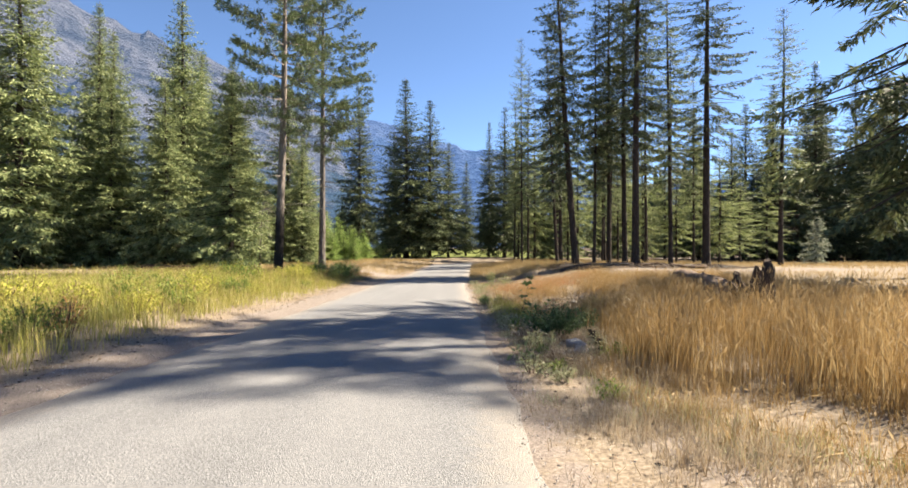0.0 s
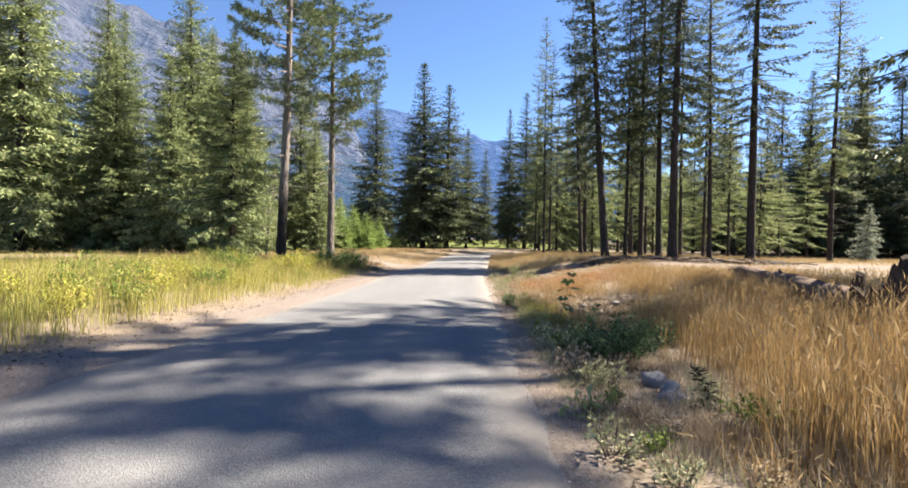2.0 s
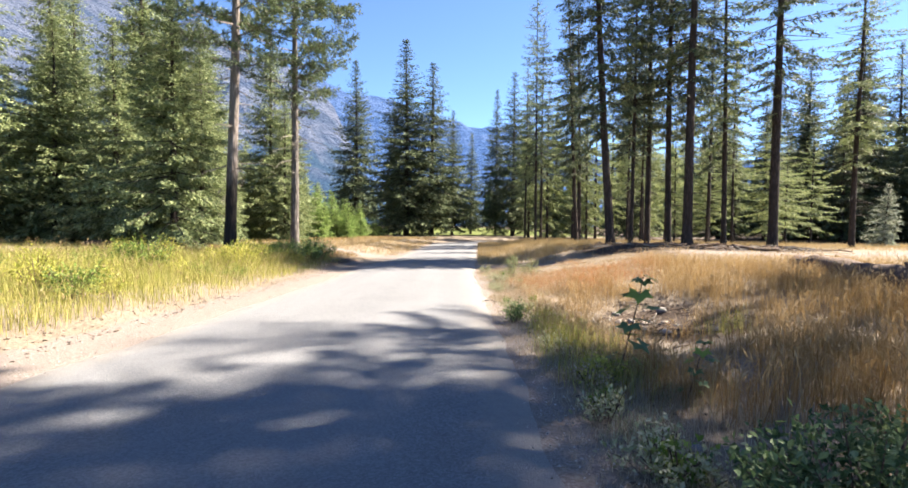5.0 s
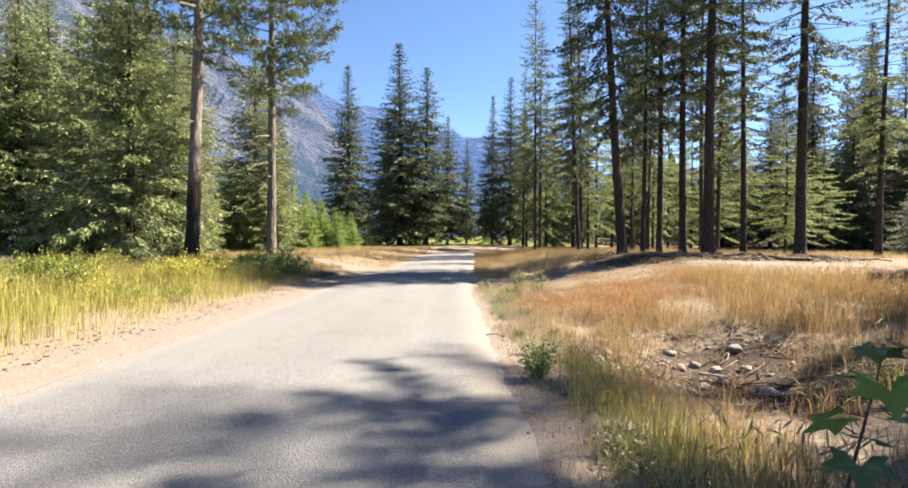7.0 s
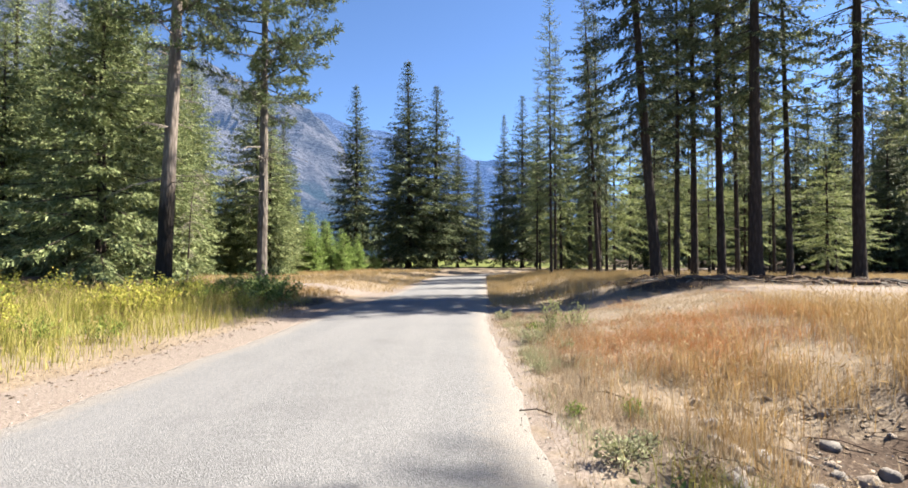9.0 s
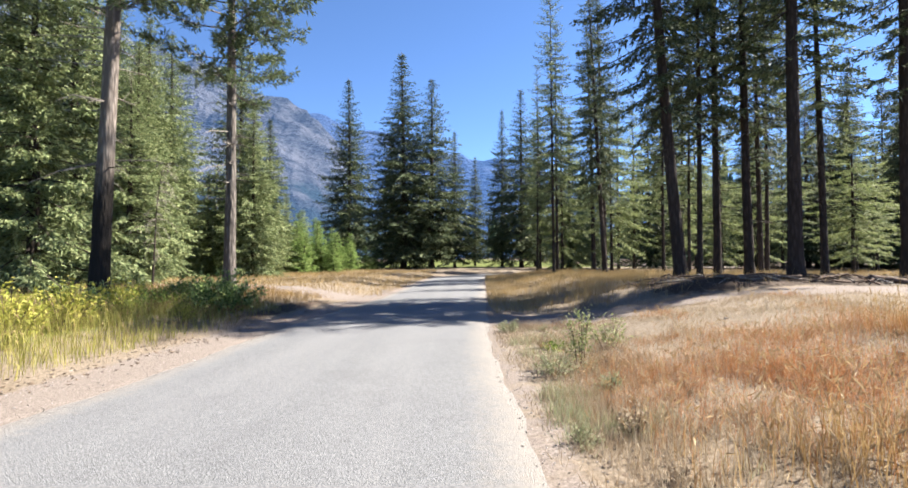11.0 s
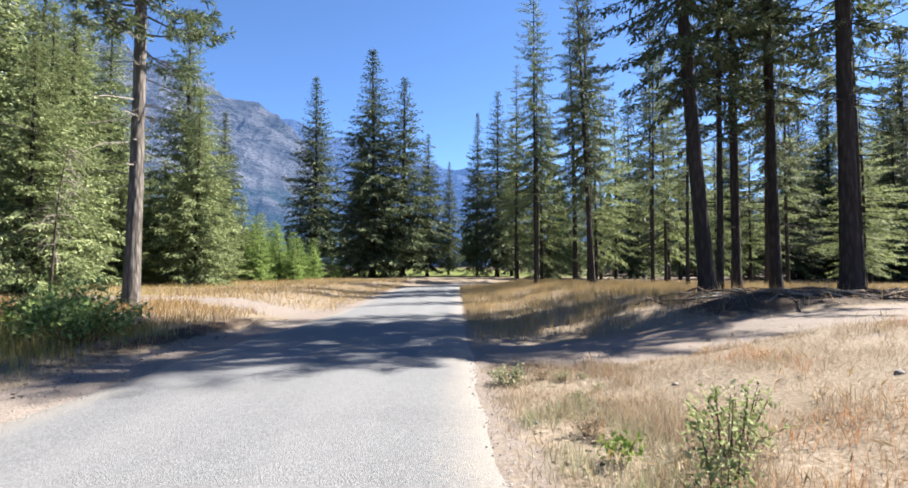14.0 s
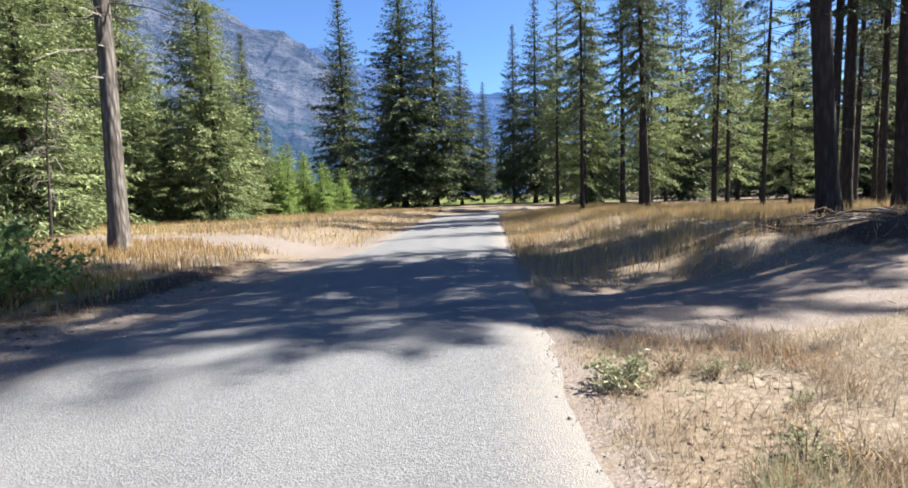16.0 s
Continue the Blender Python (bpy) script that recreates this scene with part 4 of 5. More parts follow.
def tall_weight(x, y):
    front = 1.75 + 0.6 * smooth(7.2, 8, y) * (1 - smooth(9.5, 12, y)) + np.clip(6.4 - y, 0, 3)
    hollow = 1 - np.clip(1.8 * dome(x, y, 3.7, 17.0, 1.7, 2.1) + 1.3 * dome(x, y, 2.9, 15.0, 1.0, 0.8) + 1.3 * dome(x, y, 1.9, 9.6, 1.0, 1.2) + 1.2 * dome(x, y, 1.6, 12.6, 0.5, 0.8), 0, 1)
    return smooth(front, front + 0.7, x) * hollow * (1 - smooth(13.5, 22, y) * 0.55) * (1 - smooth(8, 13, x) * 0.6)


grass("tall_grass", "tall golden dry grass with seed heads", GRASS_GOLD, 1, 135000, (1.6, 13), (3.6, 21), lambda x, y: 0.98 - 0.45 * smooth(8.5, 14, y), 0.0062, 0.24, tall_weight, 0.4, 2, 0.7, 0.26)
grass("field_grass", "pale dry grass over the open field", GRASS_FIELD, 2, 150000, (6, 62), (8, 78), lambda x, y: 0.42 + 0 * x, 0.020, 0.3,
      lambda x, y: smooth(6, 9, x) * (1 - smooth(24, 30, y) * (1 - smooth(36, 40, y)) * (1 - smooth(22, 30, x))) * (1 - 0.85 * smooth(28, 40, x) * smooth(58, 66, y)), 0, 1, 0.3)
grass("verge_grass", "yellow-green tall grass along the verge", GRASS_GREEN, 3, 125000, (-18, -5.4), (2, 34), lambda x, y: (0.42 + 0.38 * smooth(-5.5, -7.2, x)) * (1 - 0.3 * smooth(24, 32, y)), 0.0085, 0.3,
      lambda x, y: smooth(-5.5, -6.3, x) * (1 - 0.75 * smooth(-10, -19, x)), 0.2, 2, 0.3)
grass("bank_grass", "thin grass before the forest edge", GRASS_GREEN, 4, 60000, (-62, -14), (14, 62), lambda x, y: 0.35 + 0 * x, 0.022, 0.3, lambda x, y: 1 - 0.9 * dome(x, y, -44, 63, 12, 5) - 0.5 * smooth(50, 58, y), 0, 1, 0.4)
grass("short_straw", "short bleached straw over stony soil", GRASS_STRAW, 5, 90000, (0.8, 15), (-2, 33), lambda x, y: 0.10 + 0.10 * smooth(1, 3, x), 0.007, 0.7,
      lambda x, y: (0.25 + 0.75 * smooth(17, 22, y)) * smooth(0.7, 1.6, x) * (1 - 0.4 * smooth(8, 14, x)), 0, 1, 0.5)
grass("golden_grass", "knee-high golden grass by the ditch", GRASS_GOLD, 6, 95000, (1.2, 12), (12, 26), lambda x, y: 0.46 + 0.14 * smooth(4, 6, x), 0.005, 0.32,
      lambda x, y: smooth(1.3, 2.0, x) * (1 - smooth(19, 21.5, y) * (1 - smooth(4.3, 6.5, x))) * (1 - smooth(22.5, 25.5, y)) * (1 - np.clip(1.9 * dome(x, y, 3.7, 17.0, 1.5, 1.9) + 1.4 * dome(x, y, 2.9, 15.0, 1.0, 0.8), 0, 1)), 0.2, 2, 0.6)
grass("rust_grass", "rust-red dry grass patch", GRASS_RED, 7, 90000, (1.5, 8), (19.5, 27), lambda x, y: 0.38 + 0 * x, 0.0034, 0.55, lambda x, y: 1.2 * dome(x, y, 3.3, 22.3, 1.5, 1.5) + 0.6 * dome(x, y, 5.2, 24.0, 1.6, 1.3), 0.2, 2, 0.4)
grass("far_verge_grass", "golden grass beyond the side drive", GRASS_FIELD, 8, 100000, (0.8, 17), (33, 74), lambda x, y: 0.55 + 0 * x, 0.014, 0.3,
      lambda x, y: smooth(33.2, 34.0, y - 0.08 * x) * (1 - 0.9 * smooth(5.5, 8, x) * (1 - smooth(38, 40, y))) * (1 - 0.4 * smooth(9, 15, x)), 0, 1, 0.3)
grass("meadow_grass", "orange-gold grass behind the pull-out", GRASS_FIELD, 9, 85000, (-30, -3), (41.5, 84), lambda x, y: 0.42 + 0 * x, 0.02, 0.3, lambda x, y: 1 - 0.6 * smooth(-18, -28, x), 0, 1, 0.3)
grass("pine_foot_grass", "dry grass round the pines", GRASS_GOLD, 10, 60000, (-20, -5.4), (30, 43), lambda x, y: 0.42 + 0 * x, 0.010, 0.3, lambda x, y: smooth(-5.8, -6.8, x) * 0.9, 0.15, 2, 0.5)
grass("green_tussocks", "green-gold grass tussocks by the ditch", GRASS_GREEN, 11, 30000, (0.9, 4.5), (12, 20), lambda x, y: 0.46 + 0 * x, 0.006, 0.3,
      lambda x, y: dome(x, y, 1.45, 15.5, 0.28, 0.4) + dome(x, y, 1.55, 14.2, 0.4, 0.5) + 0.6 * dome(x, y, 1.6, 16.9, 0.3, 0.5) + 0.5 * dome(x, y, 1.5, 12.8, 0.4, 0.7) + 0.4 * dome(x, y, 4.2, 15.6, 0.4, 0.3), 0.2, 2)
grass("verge_straw", "low golden straw before the tall grass", GRASS_GOLD, 16, 60000, (1.7, 9), (1.5, 7.2), lambda x, y: 0.24 + 0 * x, 0.006, 0.6,
      lambda x, y: smooth(7.0, 8.2, x * 1.6 + y) * (1 - 0.5 * smooth(9.0, 10.0, x + y)), 0.1, 2, 0.55, 0.3)
grass("pale_green_verge", "pale green grass at the foot of the tall grass", LEAF_PALE, 17, 14000, (1.1, 3.2), (3.4, 9), lambda x, y: 0.2 + 0 * x, 0.007, 0.4,
      lambda x, y: np.exp(-((x + 0.55 * y - 4.9) / 0.35) ** 2) * (y < 7.6), 0, 1, 0.6)
grass("gold_island", "golden grass clump in the stony hollow", GRASS_GOLD, 18, 9000, (2.2, 6.5), (14.5, 19.5), lambda x, y: 0.42 + 0 * x, 0.006, 0.35,
      lambda x, y: dome(x, y, 2.9, 16.2, 0.25, 0.25) + dome(x, y, 3.3, 15.3, 0.3, 0.25) + dome(x, y, 4.7, 17.0, 0.4, 0.3) + 0.8 * dome(x, y, 2.2, 18.4, 0.4, 0.6), 0.2, 2)
grass("bleached_tufts", "bleached tufts of dry grass near the side drive", GRASS_STRAW, 19, 40000, (0.9, 10), (21, 30.6), lambda x, y: 0.22 + 0 * x, 0.0055, 0.55,
      lambda x, y: smooth(0.8, 1.4, x) * smooth(0.15, 0.9, ripple(x * 1.5 + 1, y * 1.5 + 2)) * (1 - 0.6 * smooth(5, 10, x)), 0.15, 2, 0, 0.3)
grass("rusty_tufts", "rust-brown tufts scattered in the straw", GRASS_RED, 20, 22000, (1.4, 9), (23, 30), lambda x, y: 0.2 + 0 * x, 0.005, 0.5,
      lambda x, y: smooth(0.5, 1.1, ripple(x * 0.9 + 7, y * 1.1 + 3)) * 0.8, 0.15, 2, 0, 0.3)


# ---- shrubs, weeds ----
def shrub(name, label, x, y, width, height, mat, leaf, count, seed, stems=14, category="shrub", core=0.35):
    rng = np.random.default_rng(seed)
    root = tagged(new(name), label, category)
    root.matrix_basis = pose(x, y, float(land(x, y)))
    A, B, P, D = [], [], [], []
    for k in range(stems):
        az, out = 6.283 * k / stems + rng.normal(0, 0.3), math.sqrt(rng.uniform(0.02, 1)) * width * 0.5
        top = np.array([math.cos(az) * out, math.sin(az) * out, height * rng.uniform(0.6, 1.05) * (1 - 0.45 * (out / (width * 0.5)) ** 2)])
        foot = np.array([math.cos(az) * out * 0.25, math.sin(az) * out * 0.25, -0.03])
        bow = (foot + top) / 2 + np.array([0, 0, 0.12 * height])
        A += [foot, bow]
        B += [bow, top]
        m = max(3, count // stems)
        for s in rng.uniform(core, 1.0, m):
            q = foot * (1 - s) ** 2 + 2 * bow * s * (1 - s) + top * s * s
            d = np.array([math.cos(az), math.sin(az), 0]) * 0.3 + rng.normal(0, 0.7, 3) + np.array([0, 0, 0.25])
            P.append(q + rng.normal(0, leaf * 0.8, 3)), D.append(d / np.linalg.norm(d))
    V, F = sticks(np.array(A), np.array(B), np.full(len(A), 0.004 + 0.004 * height), np.full(len(A), 0.003))
    tagged(part("stemwork", raw_mesh("stemwork", V, F, LOGWOOD), root), kind="stuff")
    P = np.array(P)
    P[:, 2] = np.maximum(P[:, 2], 0.02)
    ll = leaf * rng.uniform(0.6, 1.3, len(P))
    V, F = kites(P, np.array(D), ll, ll * 0.55, rng, 0.7)
    tagged(part("foliage", raw_mesh("foliage", V, F, mat), root), kind="stuff")
    return root


shrub("shrub", "dark green leafy shrub on the road's edge", 1.85, 9.85, 1.2, 0.72, LEAF_DARK, 0.05, 3400, 1, 34)
shrub("shrub", "low dark green shrub in the verge", 2.6, 10.5, 0.8, 0.5, LEAF_DARK, 0.05, 1100, 2, 18)
shrub("weed", "grey-green weed with small pale leaves", 1.2, 10.6, 0.6, 0.34, LEAF_SAGE, 0.045, 500, 3, 14, "weed")
shrub("weed", "pale weed before the dark shrub", 1.5, 8.75, 0.45, 0.3, LEAF_SAGE, 0.04, 350, 4, 12, "weed")
shrub("weed", "green weed under the tall grass", 2.3, 7.2, 0.5, 0.28, LEAF_GREEN, 0.05, 300, 5, 10, "weed")
shrub("weed", "yellow-green weed round the sapling's foot", 1.45, 12.7, 0.6, 0.32, LEAF_YELLOW, 0.05, 500, 6, 12, "weed")
shrub("shrub", "small round green bush on the gravel edge", 0.95, 16.25, 0.42, 0.4, LEAF_HOLLY, 0.045, 520, 7, 16)
shrub("weed", "pale weed on the road's edge", 1.15, 17.6, 0.5, 0.26, LEAF_SAGE, 0.04, 400, 8, 12, "weed")
shrub("weed", "pale-leaved weed in the gravel", 1.2, 14.2, 0.45, 0.25, LEAF_SAGE, 0.035, 400, 9, 12, "weed")
shrub("weed", "tall leafy pale green weed", 1.75, 24.25, 0.5, 0.9, LEAF_PALE, 0.05, 460, 10, 9, "weed")
shrub("weed", "greyish low weed in dry grass", 1.25, 23.6, 0.7, 0.32, LEAF_SAGE, 0.04, 600, 11, 16, "weed")
shrub("weed", "bushy weed with pale green leaves", 2.45, 25.3, 0.9, 0.6, LEAF_PALE, 0.055, 380, 12, 16, "weed")
shrub("weed", "small green leafy weed in the straw", 1.55, 25.4, 0.4, 0.3, LEAF_GREEN, 0.055, 160, 13, 8, "weed")
shrub("weed", "round low green weed on the gravel", 1.1, 28.54, 0.55, 0.26, LEAF_SAGE, 0.05, 500, 14, 14, "weed")
shrub("shrub", "leafy green holly-like bush at the road's edge", -6.75, 31.4, 2.5, 1.15, LEAF_HOLLY, 0.11, 2400, 15, 40)
shrub("shrub", "leafy green bush beside the pine", -8.8, 33.4, 1.7, 1.0, LEAF_HOLLY, 0.085, 1600, 16, 26)
shrub("shrub", "yellowing shrub in the verge grass", -8.2, 25.8, 1.7, 0.95, LEAF_YELLOW, 0.075, 1500, 17, 24)
shrub("shrub", "green shrub in the verge grass", -9.6, 22.6, 2.0, 1.0, LEAF_GREEN, 0.075, 1500, 18, 24)
shrub("shrub", "green shrub in tall grass", -11.5, 18.0, 2.2, 0.95, LEAF_GREEN, 0.075, 1500, 19, 24)
shrub("shrub", "dark stemmy weeds on the bank", -7.3, 9.0, 1.6, 0.8, LEAF_GREEN, 0.06, 900, 20, 30)
shrub("shrub", "dry brown stemmy weeds on the bank", -7.6, 6.6, 1.4, 0.75, GRASS_RED, 0.05, 700, 21, 30)
shrub("shrub", "yellow-green broad bush in grass", -12.5, 27.5, 2.2, 1.0, LEAF_YELLOW, 0.08, 1200, 22, 22)
shrub("shrub", "dark low bush at the pine's foot", -9.2, 30.2, 1.3, 0.75, LEAF_DARK, 0.07, 900, 23, 18)

shrub("weed", "low rosette of broad pale green leaves", 1.02, 7.55, 0.3, 0.16, LEAF_PALE, 0.10, 60, 24, 9, "weed", 0.2)
plant(fir("tiny pale conifer seedling by the boulders", 0.40, 0.15, 0.04, 0.008, LEAF_SAGE, 44, 70, 0.04, 0.045, category="seedling", fine=2), 2.15, 7.8)

weed_kinds = [shrub("weed", "low grey-green weed on the road's edge", 1.3, 6.2, 0.4, 0.2, LEAF_SAGE, 0.035, 260, 31, 12, "weed"),
              shrub("weed", "low dry brown weed in the verge", 1.55, 7.0, 0.4, 0.22, GRASS_STRAW, 0.035, 240, 32, 12, "weed"),
              shrub("weed", "small green weed by the gravel", 1.2, 11.8, 0.34, 0.2, LEAF_GREEN, 0.035, 220, 33, 10, "weed")]
random.seed(21)
for k in range(60):
    y = random.uniform(4.5, 29)
    x = 1.0 + abs(random.gauss(0, 0.55)) + (0.5 if y > 22 else 0)
    s = random.uniform(0.6, 1.5)
    base = random.choice((weed_kinds[0], weed_kinds[0], weed_kinds[1], weed_kinds[2])) if y < 19 else random.choice(weed_kinds[:2])
    s *= 0.7 if y > 19 else 1.0
    again(base, x, y, s * random.uniform(0.7, 1.3), s, random.uniform(0, 6))
verge_kinds = [shrub("weed", "tall yellow-green leafy weed in verge grass", -7.2, 12.0, 1.0, 0.85, LEAF_YELLOW, 0.07, 520, 34, 20, "weed"),
               shrub("weed", "green leafy weed in verge grass", -8.0, 15.0, 1.1, 0.85, LEAF_GREEN, 0.07, 560, 35, 20, "weed"),
               shrub("weed", "brown dry stalks in verge grass", -6.9, 4.8, 0.8, 0.8, GRASS_RED, 0.05, 260, 36, 34, "weed")]
for k in range(64):
    y = random.uniform(3.5, 32)
    x = -6.7 - abs(random.gauss(0, 2.6))
    s = random.uniform(0.7, 1.3)
    base = verge_kinds[2] if y < 11 and random.random() < 0.7 else random.choice(verge_kinds[:2])
    again(base, x, y, s * random.uniform(0.8, 1.15), s, random.uniform(0, 6))

grass("edge_tufts", "dry low grass tufts along the road's edge", GRASS_STRAW, 12, 160000, (0.6, 2.8), (1.5, 31), lambda x, y: 0.11 + 0.15 * smooth(0.8, 1.7, x), 0.008, 0.5,
      lambda x, y: smooth(0.5, 0.95, x) * (0.5 + 0.5 * smooth(-0.2, 0.5, ripple(x * 1.8, y * 1.5))), 0, 1, 0.6)
grass("shoulder_tufts", "sparse dry tufts on the dusty shoulder", GRASS_STRAW, 13, 14000, (-6.6, -4.6), (0, 36), lambda x, y: 0.12 + 0 * x, 0.007, 0.5, lambda x, y: smooth(-4.8, -5.8, x), 0, 1, 0.6)

grass("green_verge_tufts", "grey-green grass tufts along the verge", LEAF_SAGE, 14, 90000, (0.8, 2.4), (3, 28.5), lambda x, y: 0.17 + 0.08 * smooth(18, 21, y), 0.007, 0.45,
      lambda x, y: smooth(0.75, 1.1, x) * (1 - smooth(1.7, 2.4, x)) * smooth(0.1, 0.7, ripple(x * 1.1 + 4, y * 0.9)), 0, 1, 0.5)

grass("bleached_straw", "dense bleached straw stubble beside the road", GRASS_STRAW, 15, 190000, (0.9, 11), (18.5, 30.5), lambda x, y: 0.12 + 0 * x, 0.0055, 0.8, lambda x, y: smooth(0.8, 1.5, x) * (1 - 0.6 * smooth(7, 11, x)), 0, 1, 0.5)


# ---- sapling, stump, log, stones, sticks ----
def maple_sapling(x, y):
    rng = np.random.default_rng(9)
    root = tagged(new("maple_sapling"), "young maple sapling with dark lobed leaves", "sapling")
    root.matrix_basis = pose(x, y, float(land(x, y)))
    path = [(0.10 * math.sin(z * 1.5) + 0.14 * z, 0.03 * math.sin(z * 3), z) for z in np.linspace(-0.05, 1.1, 9)]
    V, F = tube(path, np.linspace(0.011, 0.004, 9), 6)
    part("stem", raw_mesh("stem", V, F, LOGWOOD, smooth=True), root)
    stem = np.array(path)
    for k, z in enumerate((0.28, 0.30, 0.46, 0.50, 0.64, 0.66, 0.78, 0.82, 0.94, 0.97, 1.08, 1.1, 1.12)):
        az = k * 2.6 + rng.normal(0, 0.3)
        size = 0.145 + 0.05 * rng.random() - 0.04 * (z > 1.0)
        c = along(stem, z)
        out = np.array([math.cos(az), math.sin(az), 0.15])
        tip = c + out * (0.11 if z < 1.05 else 0.05)
        Vs, Fs = sticks(c[None], tip[None], np.array([0.003]), np.array([0.002]))
        stalk = part("leaf_stalk", raw_mesh("leaf_stalk", Vs, Fs, LOGWOOD), root)
        tan = np.array([-math.sin(az), math.cos(az), 0])
        fwd = np.array([math.cos(az), math.sin(az), -0.75 + rng.normal(0, 0.2)])
        fwd /= np.linalg.norm(fwd)
        pts, n = [tip + fwd * size * 0.35], 15
        for j in range(n):
            a = -2.5 + 5.0 * j / (n - 1)
            r = size * (1.0 - 0.16 * abs(a)) * (1.0 if j % 3 == 1 else 0.62 if j % 3 == 0 else 0.72)
            pts.append(tip + (fwd * math.cos(a) + tan * math.sin(a)) * r + np.array([0, 0, -0.10 * size * abs(a)]))
        part("leaf", raw_mesh("leaf", np.array(pts), np.array([(0, j, j + 1) for j in range(1, n)]), LEAF_DARK if k % 3 else LEAF_GREEN), stalk)
    return root


maple_sapling(1.6, 12.8)
twin = maple_sapling(2.05, 12.2)
twin.scale = (0.6, 0.6, 0.55)
tagged(twin, "small maple seedling with drooping leaves")


def stump(x, y):
    """A burnt stump with a jagged hollow top."""
    rng = np.random.default_rng(14)
    root = tagged(new("tree_stump"), "charred rotten tree stump with a jagged broken top", "stump")
    root.matrix_basis = pose(x, y, float(land(x, y)))
    n, V = 26, []
    for ring, (z, r) in enumerate(((-0.1, 0.42), (0.1, 0.36), (0.4, 0.31), (0.7, 0.30), (None, 0.29), (None, 0.20), (0.35, 0.15))):
        for k in range(n):
            a = 6.283 * k / n
            top = 0.62 + 0.36 * max(0, math.sin(a * 1.0 + 2.2)) + 0.22 * max(0, math.sin(a * 3 + 1)) + 0.09 * math.sin(a * 9)
            zz = top if z is None and ring == 4 else top - 0.04 if z is None else min(z, top - 0.02 * (5 - ring))
            rr = r * (1 + 0.10 * math.sin(a * 5) + rng.normal(0, 0.04))
            V.append((rr * math.cos(a), rr * math.sin(a), zz))
    F = [(i * n + k, i * n + (k + 1) % n, (i + 1) * n + (k + 1) % n, (i + 1) * n + k) for i in range(6) for k in range(n)]
    V.append((0, 0, 0.33))
    T = [(6 * n + k, 6 * n + (k + 1) % n, 7 * n) for k in range(n)]
    part("burnt_shell", raw_mesh("burnt_shell", np.array(V), [np.array(F), np.array(T)], CHAR), root)
    for k in range(7):
        a = 0.9 * k + 0.3
        path = [(0.25 * math.cos(a), 0.25 * math.sin(a), 0.18), (0.5 * math.cos(a + 0.1), 0.5 * math.sin(a + 0.1), 0.06), (0.85 * math.cos(a + 0.2), 0.85 * math.sin(a + 0.2), -0.05)]
        Vt, Ft = tube(path, (0.11, 0.08, 0.03), 7, 0.06, k)
        part("root", raw_mesh("root", Vt, Ft, CHAR, smooth=True), root)
    return root


stump(6.6, 11.55).scale = (1.4, 1.4, 1.15)


def fallen_log(name, label, a, b, r0, r1, mat, seed, lift=0.6, stubs=5):
    rng = np.random.default_rng(seed)
    root = tagged(new(name), label, "log")
    a, b = np.array(a, float), np.array(b, float)
    root.matrix_basis = pose(a[0], a[1], float(land(a[0], a[1])))
    base = np.array(root.matrix_basis.translation)
    n = 16
    path, rad = [], []
    for i in range(n):
        t = i / (n - 1)
        p = a + (b - a) * t
        r = r0 + (r1 - r0) * t
        path.append(np.array([p[0] + 0.08 * math.sin(5 * t) * r0 / 0.3, p[1], float(land(p[0], p[1])) + r * lift]) - base)
        rad.append(r * (1 + rng.normal(0, 0.05)))
    V, F = tube(path, rad, 12, 0.06, seed)
    part("log_body", raw_mesh("log_body", V, F, mat, smooth=True), root)
    for k in range(stubs):
        i = rng.integers(1, n - 1)
        d = rng.normal(0, 1, 3)
        d[2] = abs(d[2]) * 0.6
        d /= np.linalg.norm(d)
        e = path[i] + d * rad[i] * rng.uniform(1.15, 1.6)
        Vt, Ft = tube([path[i], (path[i] + e) / 2, e], (rad[i] * 0.25, rad[i] * 0.2, rad[i] * 0.1), 6, 0.05, k)
        part("branch_stub", raw_mesh("branch_stub", Vt, Ft, mat, smooth=True), root)
    return root


fallen_log("fallen_log", "long rotten brown log lying in the dry grass", (6.9, 12.3), (9.7, 22.3), 0.30, 0.25, LOGWOOD, 4, 1.05, 9)
fallen_log("fallen_log", "pale bleached branch on the debris under the firs", (14.2, 36.8), (17.4, 37.6), 0.07, 0.04, BARK_DEAD, 5, 1.5, 3)
fallen_log("fallen_log", "dark log among forest debris", (9.4, 35.4), (12.3, 35.7), 0.10, 0.06, LOGWOOD, 6, 1.0, 4)
fallen_log("fallen_log", "dark weathered log under the firs", (14.8, 35.8), (17.2, 35.6), 0.12, 0.09, LOGWOOD, 7, 1.0, 3)
fallen_log("fallen_log", "thin weathered log before the forest", (-38, 57), (-28, 56), 0.2, 0.14, LOGWOOD, 8, 1.2, 4)
fallen_log("fallen_log", "grey log at the forest edge", (-27, 45), (-20, 47), 0.16, 0.12, LOGWOOD, 9, 1.2, 4)


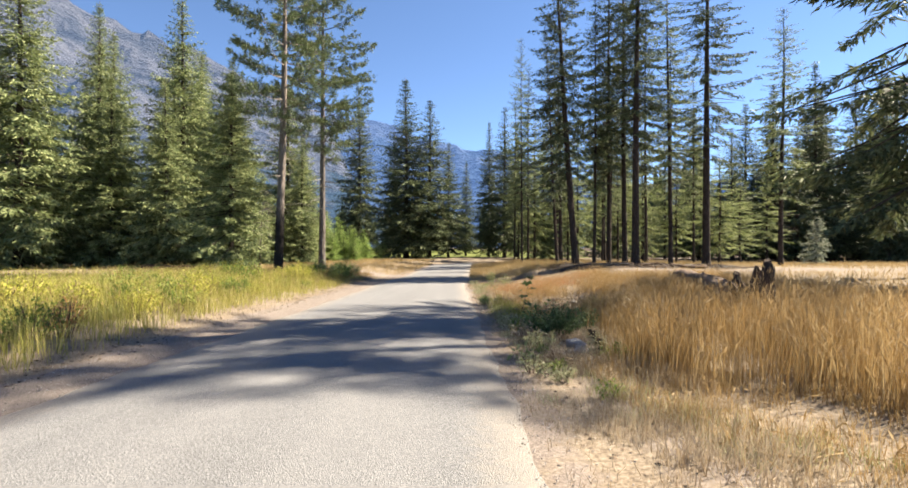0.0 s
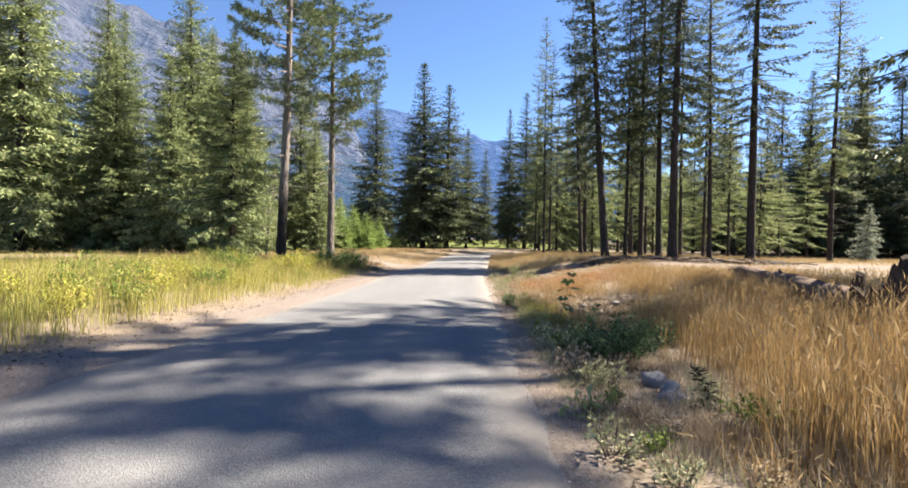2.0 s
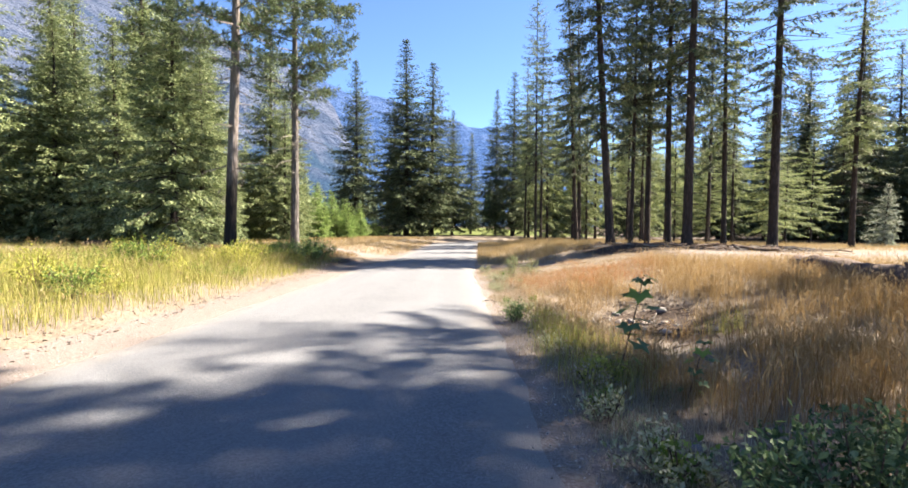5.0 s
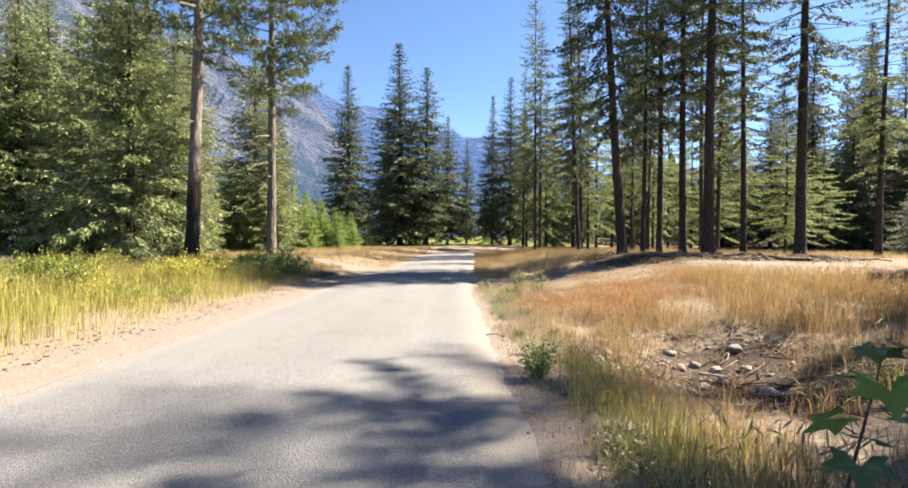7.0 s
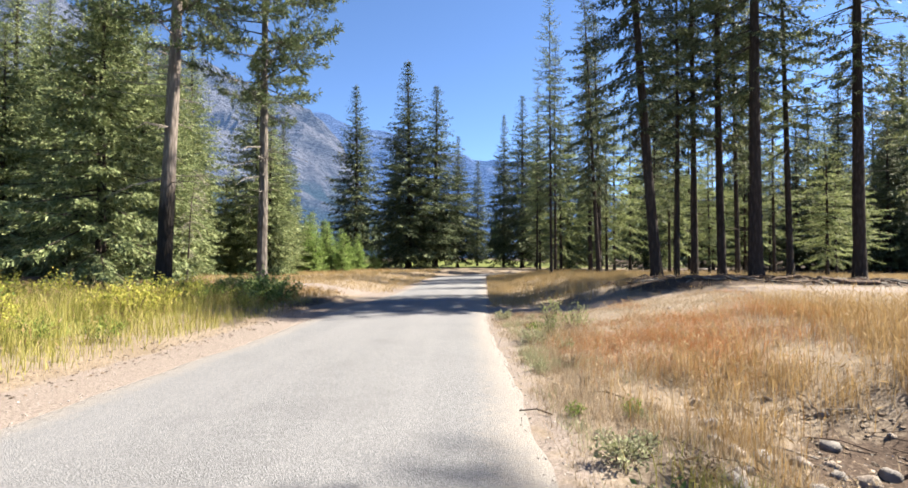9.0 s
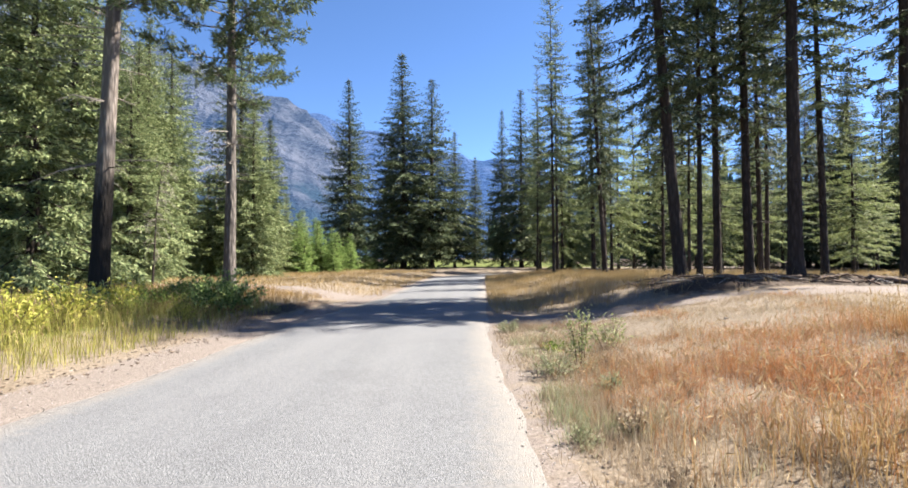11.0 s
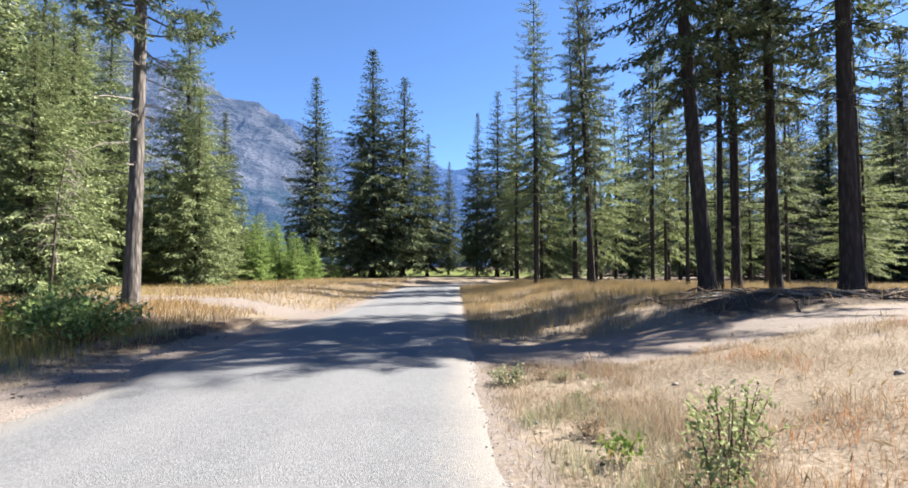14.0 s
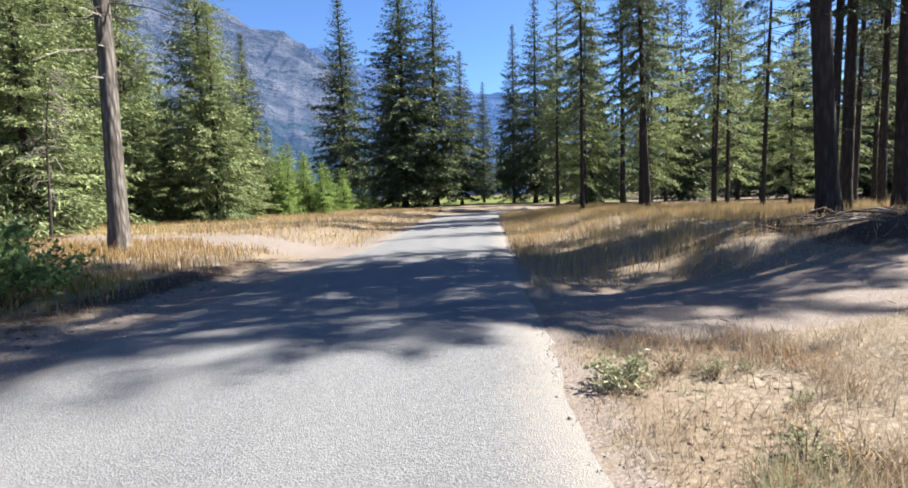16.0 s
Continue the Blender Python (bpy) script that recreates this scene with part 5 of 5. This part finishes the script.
def stone(label, x, y, sx, sy, sz, mat, seed, turn=0.0, name="stone"):
    bm = bmesh.new()
    bmesh.ops.create_icosphere(bm, subdivisions=3 if sx > 0.12 else 2, radius=1.0)
    off = Vector((seed * 3.7, seed * 1.3, seed))
    for v in bm.verts:
        d = v.co.normalized()
        v.co *= 1 + 0.55 * noise.noise(d * 1.2 + off) + 0.34 * noise.noise(d * 2.4 + off) + 0.06 * noise.noise(d * 7.0 + off)
        v.co.z = max(v.co.z, -0.55)
    me = bpy.data.meshes.new(name)
    bm.to_mesh(me)
    bm.free()
    me.materials.append(mat)
    me.polygons.foreach_set("use_smooth", [True] * len(me.polygons))
    ob = new(name, me)
    ob.matrix_basis = Matrix.LocRotScale((x, y, float(land(x, y)) + sz * 0.12), Euler((0.1, -0.1, turn)), (sx, sy, sz))
    return tagged(ob, label, "rock", "stones by the road")


stone("pale grey boulder at the road's verge", 2.0, 8.75, 0.10, 0.15, 0.13, ROCK, 1, 0.5, "boulder")
stone("rounded pale boulder at the road's verge", 2.03, 8.28, 0.16, 0.13, 0.11, ROCK, 2, 0.2, "boulder")
random.seed(12)
for k in range(40):
    x, y = random.gauss(2.9, 0.7), random.gauss(17.2, 1.0)
    s = random.uniform(0.04, 0.12)
    stone("grey stone lying in the ditch", x, y, s, s * random.uniform(0.7, 1.2), s * 0.7, random.choice((STONE, STONE_WARM)), 10 + k, random.uniform(0, 6))
for k in range(44):
    x, y = random.uniform(1.0, 5.5), random.uniform(2.0, 29)
    s = random.uniform(0.02, 0.055)
    stone("small pale stone in the dry verge", x, y, s, s * random.uniform(0.7, 1.3), s * 0.7, random.choice((STONE, STONE_WARM)), 70 + k, random.uniform(0, 6))


def stick(label, pts, r, mat, seed):
    z = [(x, y, float(land(x, y)) + dz) for x, y, dz in pts]
    base = Vector(z[0])
    V, F = tube([np.array(p) - np.array(base) for p in z], [r * (1 - 0.6 * i / len(z)) for i in range(len(z))], 6, 0.05, seed)
    ob = new("stick", raw_mesh("stick", V, F, mat, smooth=True))
    ob.location = base
    return tagged(ob, label, "stick", "fallen sticks")


stick("pale bent stalk lying on the dry grass", ((1.98, 4.04, 0.04), (2.15, 3.86, 0.03), (2.34, 3.76, 0.03), (2.6, 3.76, 0.03), (2.85, 3.82, 0.06)), 0.014, GRASS_HEAD, 1)
for k in range(180):
    cx, cy = random.choice(((8.4, 35.6), (10.8, 35.7), (13.2, 35.8), (15.8, 36.6), (18.5, 37.2)))
    x, y, a, ln = random.gauss(cx, 1.1), random.gauss(cy, 0.9), random.uniform(0, 3.14), random.uniform(0.4, 1.6)
    stick("grey fallen stick in the debris under the firs", ((x, y, 0.03), (x + ln * 0.5 * math.cos(a), y + ln * 0.5 * math.sin(a), random.uniform(0.03, 0.18)), (x + ln * math.cos(a + 0.2), y + ln * math.sin(a + 0.2), random.uniform(0.02, 0.12))),
          random.uniform(0.014, 0.042), random.choice((BARK_DEAD, LOGWOOD, LOGWOOD)), k)
for k in range(90):
    x, y, a, ln = random.gauss(3.7, 0.9), random.gauss(17.2, 1.2), random.uniform(0, 3.14), random.uniform(0.25, 0.8)
    stick("grey twig in the ditch", ((x, y, 0.02), (x + ln * 0.5 * math.cos(a), y + ln * 0.5 * math.sin(a), 0.05), (x + ln * math.cos(a + 0.2), y + ln * math.sin(a + 0.2), 0.02)), random.uniform(0.005, 0.012), random.choice((BARK_DEAD, LOGWOOD, CHAR)), k)


# ---- loose chippings and litter on the shoulders ----
def scatter_chips(name, label, category, mat, seed, count, size, spots, flat):
    """Many small angular bits lying on the ground, in one mesh."""
    rng = np.random.default_rng(seed)
    XY = []
    for x0, x1, y0, y1, share in spots:
        n = int(count * share)
        XY.append(np.stack([rng.uniform(x0, x1, n), rng.uniform(y0, y1, n)], -1))
    XY = np.concatenate(XY)
    n = len(XY)
    r = size * rng.uniform(0.4, 1.3, n) ** 1.5
    c = np.stack([XY[:, 0], XY[:, 1], land(XY[:, 0], XY[:, 1]) + 0.15 * r + 0.014 * (XY[:, 0] < road_right(XY[:, 1])) * (XY[:, 0] > road_left(XY[:, 1]))], -1)
    V = np.empty((n, 6, 3))
    turn = rng.uniform(0, 6.283, n)
    for k in range(4):
        a = turn + 1.571 * k + rng.normal(0, 0.25, n)
        rr = r * rng.uniform(0.7, 1.2, n) * (1.0 if k % 2 else rng.uniform(0.5, 0.9))
        V[:, k] = c + np.stack([np.cos(a) * rr, np.sin(a) * rr, rng.normal(0, 0.12, n) * r], -1)
    V[:, 4], V[:, 5] = c + np.stack([0 * r, 0 * r, r * flat], -1), c - np.stack([0 * r, 0 * r, r * flat], -1)
    b = (np.arange(n) * 6)[:, None]
    F = np.concatenate([b + np.array([[k, (k + 1) % 4, 4]]) for k in range(4)] + [b + np.array([[(k + 1) % 4, k, 5]]) for k in range(4)])
    ob = new(name, raw_mesh(name, V.reshape(-1, 3), F, mat))
    return tagged(ob, label, category, kind="stuff")


CHIPS = leaf_mat("gravel_chips", (0.136, 0.124, 0.112), (0.256, 0.232, 0.216), (0.432, 0.408, 0.384), 0.0)
LITTER = leaf_mat("bark_litter", (0.024, 0.018, 0.014), (0.080, 0.056, 0.040), (0.224, 0.168, 0.120), 0.0)
scatter_chips("gravel", "loose grey gravel on the road's edges", "gravel", CHIPS, 5, 9000, 0.011, ((0.3, 1.1, 0, 31, 0.25), (0.55, 1.6, 0, 31, 0.2), (-5.6, -4.0, 2, 36, 0.35), (1.0, 14, 29.6, 33.5, 0.12), (1.8, 4.5, 16, 19.5, 0.1)), 0.6)
scatter_chips("litter", "dark bark scraps and fallen twigs", "litter", LITTER, 6, 9000, 0.03, ((-6.2, -4.9, 4, 40, 0.25), (7, 20, 34, 38.5, 0.4), (2.4, 5.2, 15.4, 19.4, 0.3), (1.0, 2.4, 3, 30, 0.2)), 0.25)
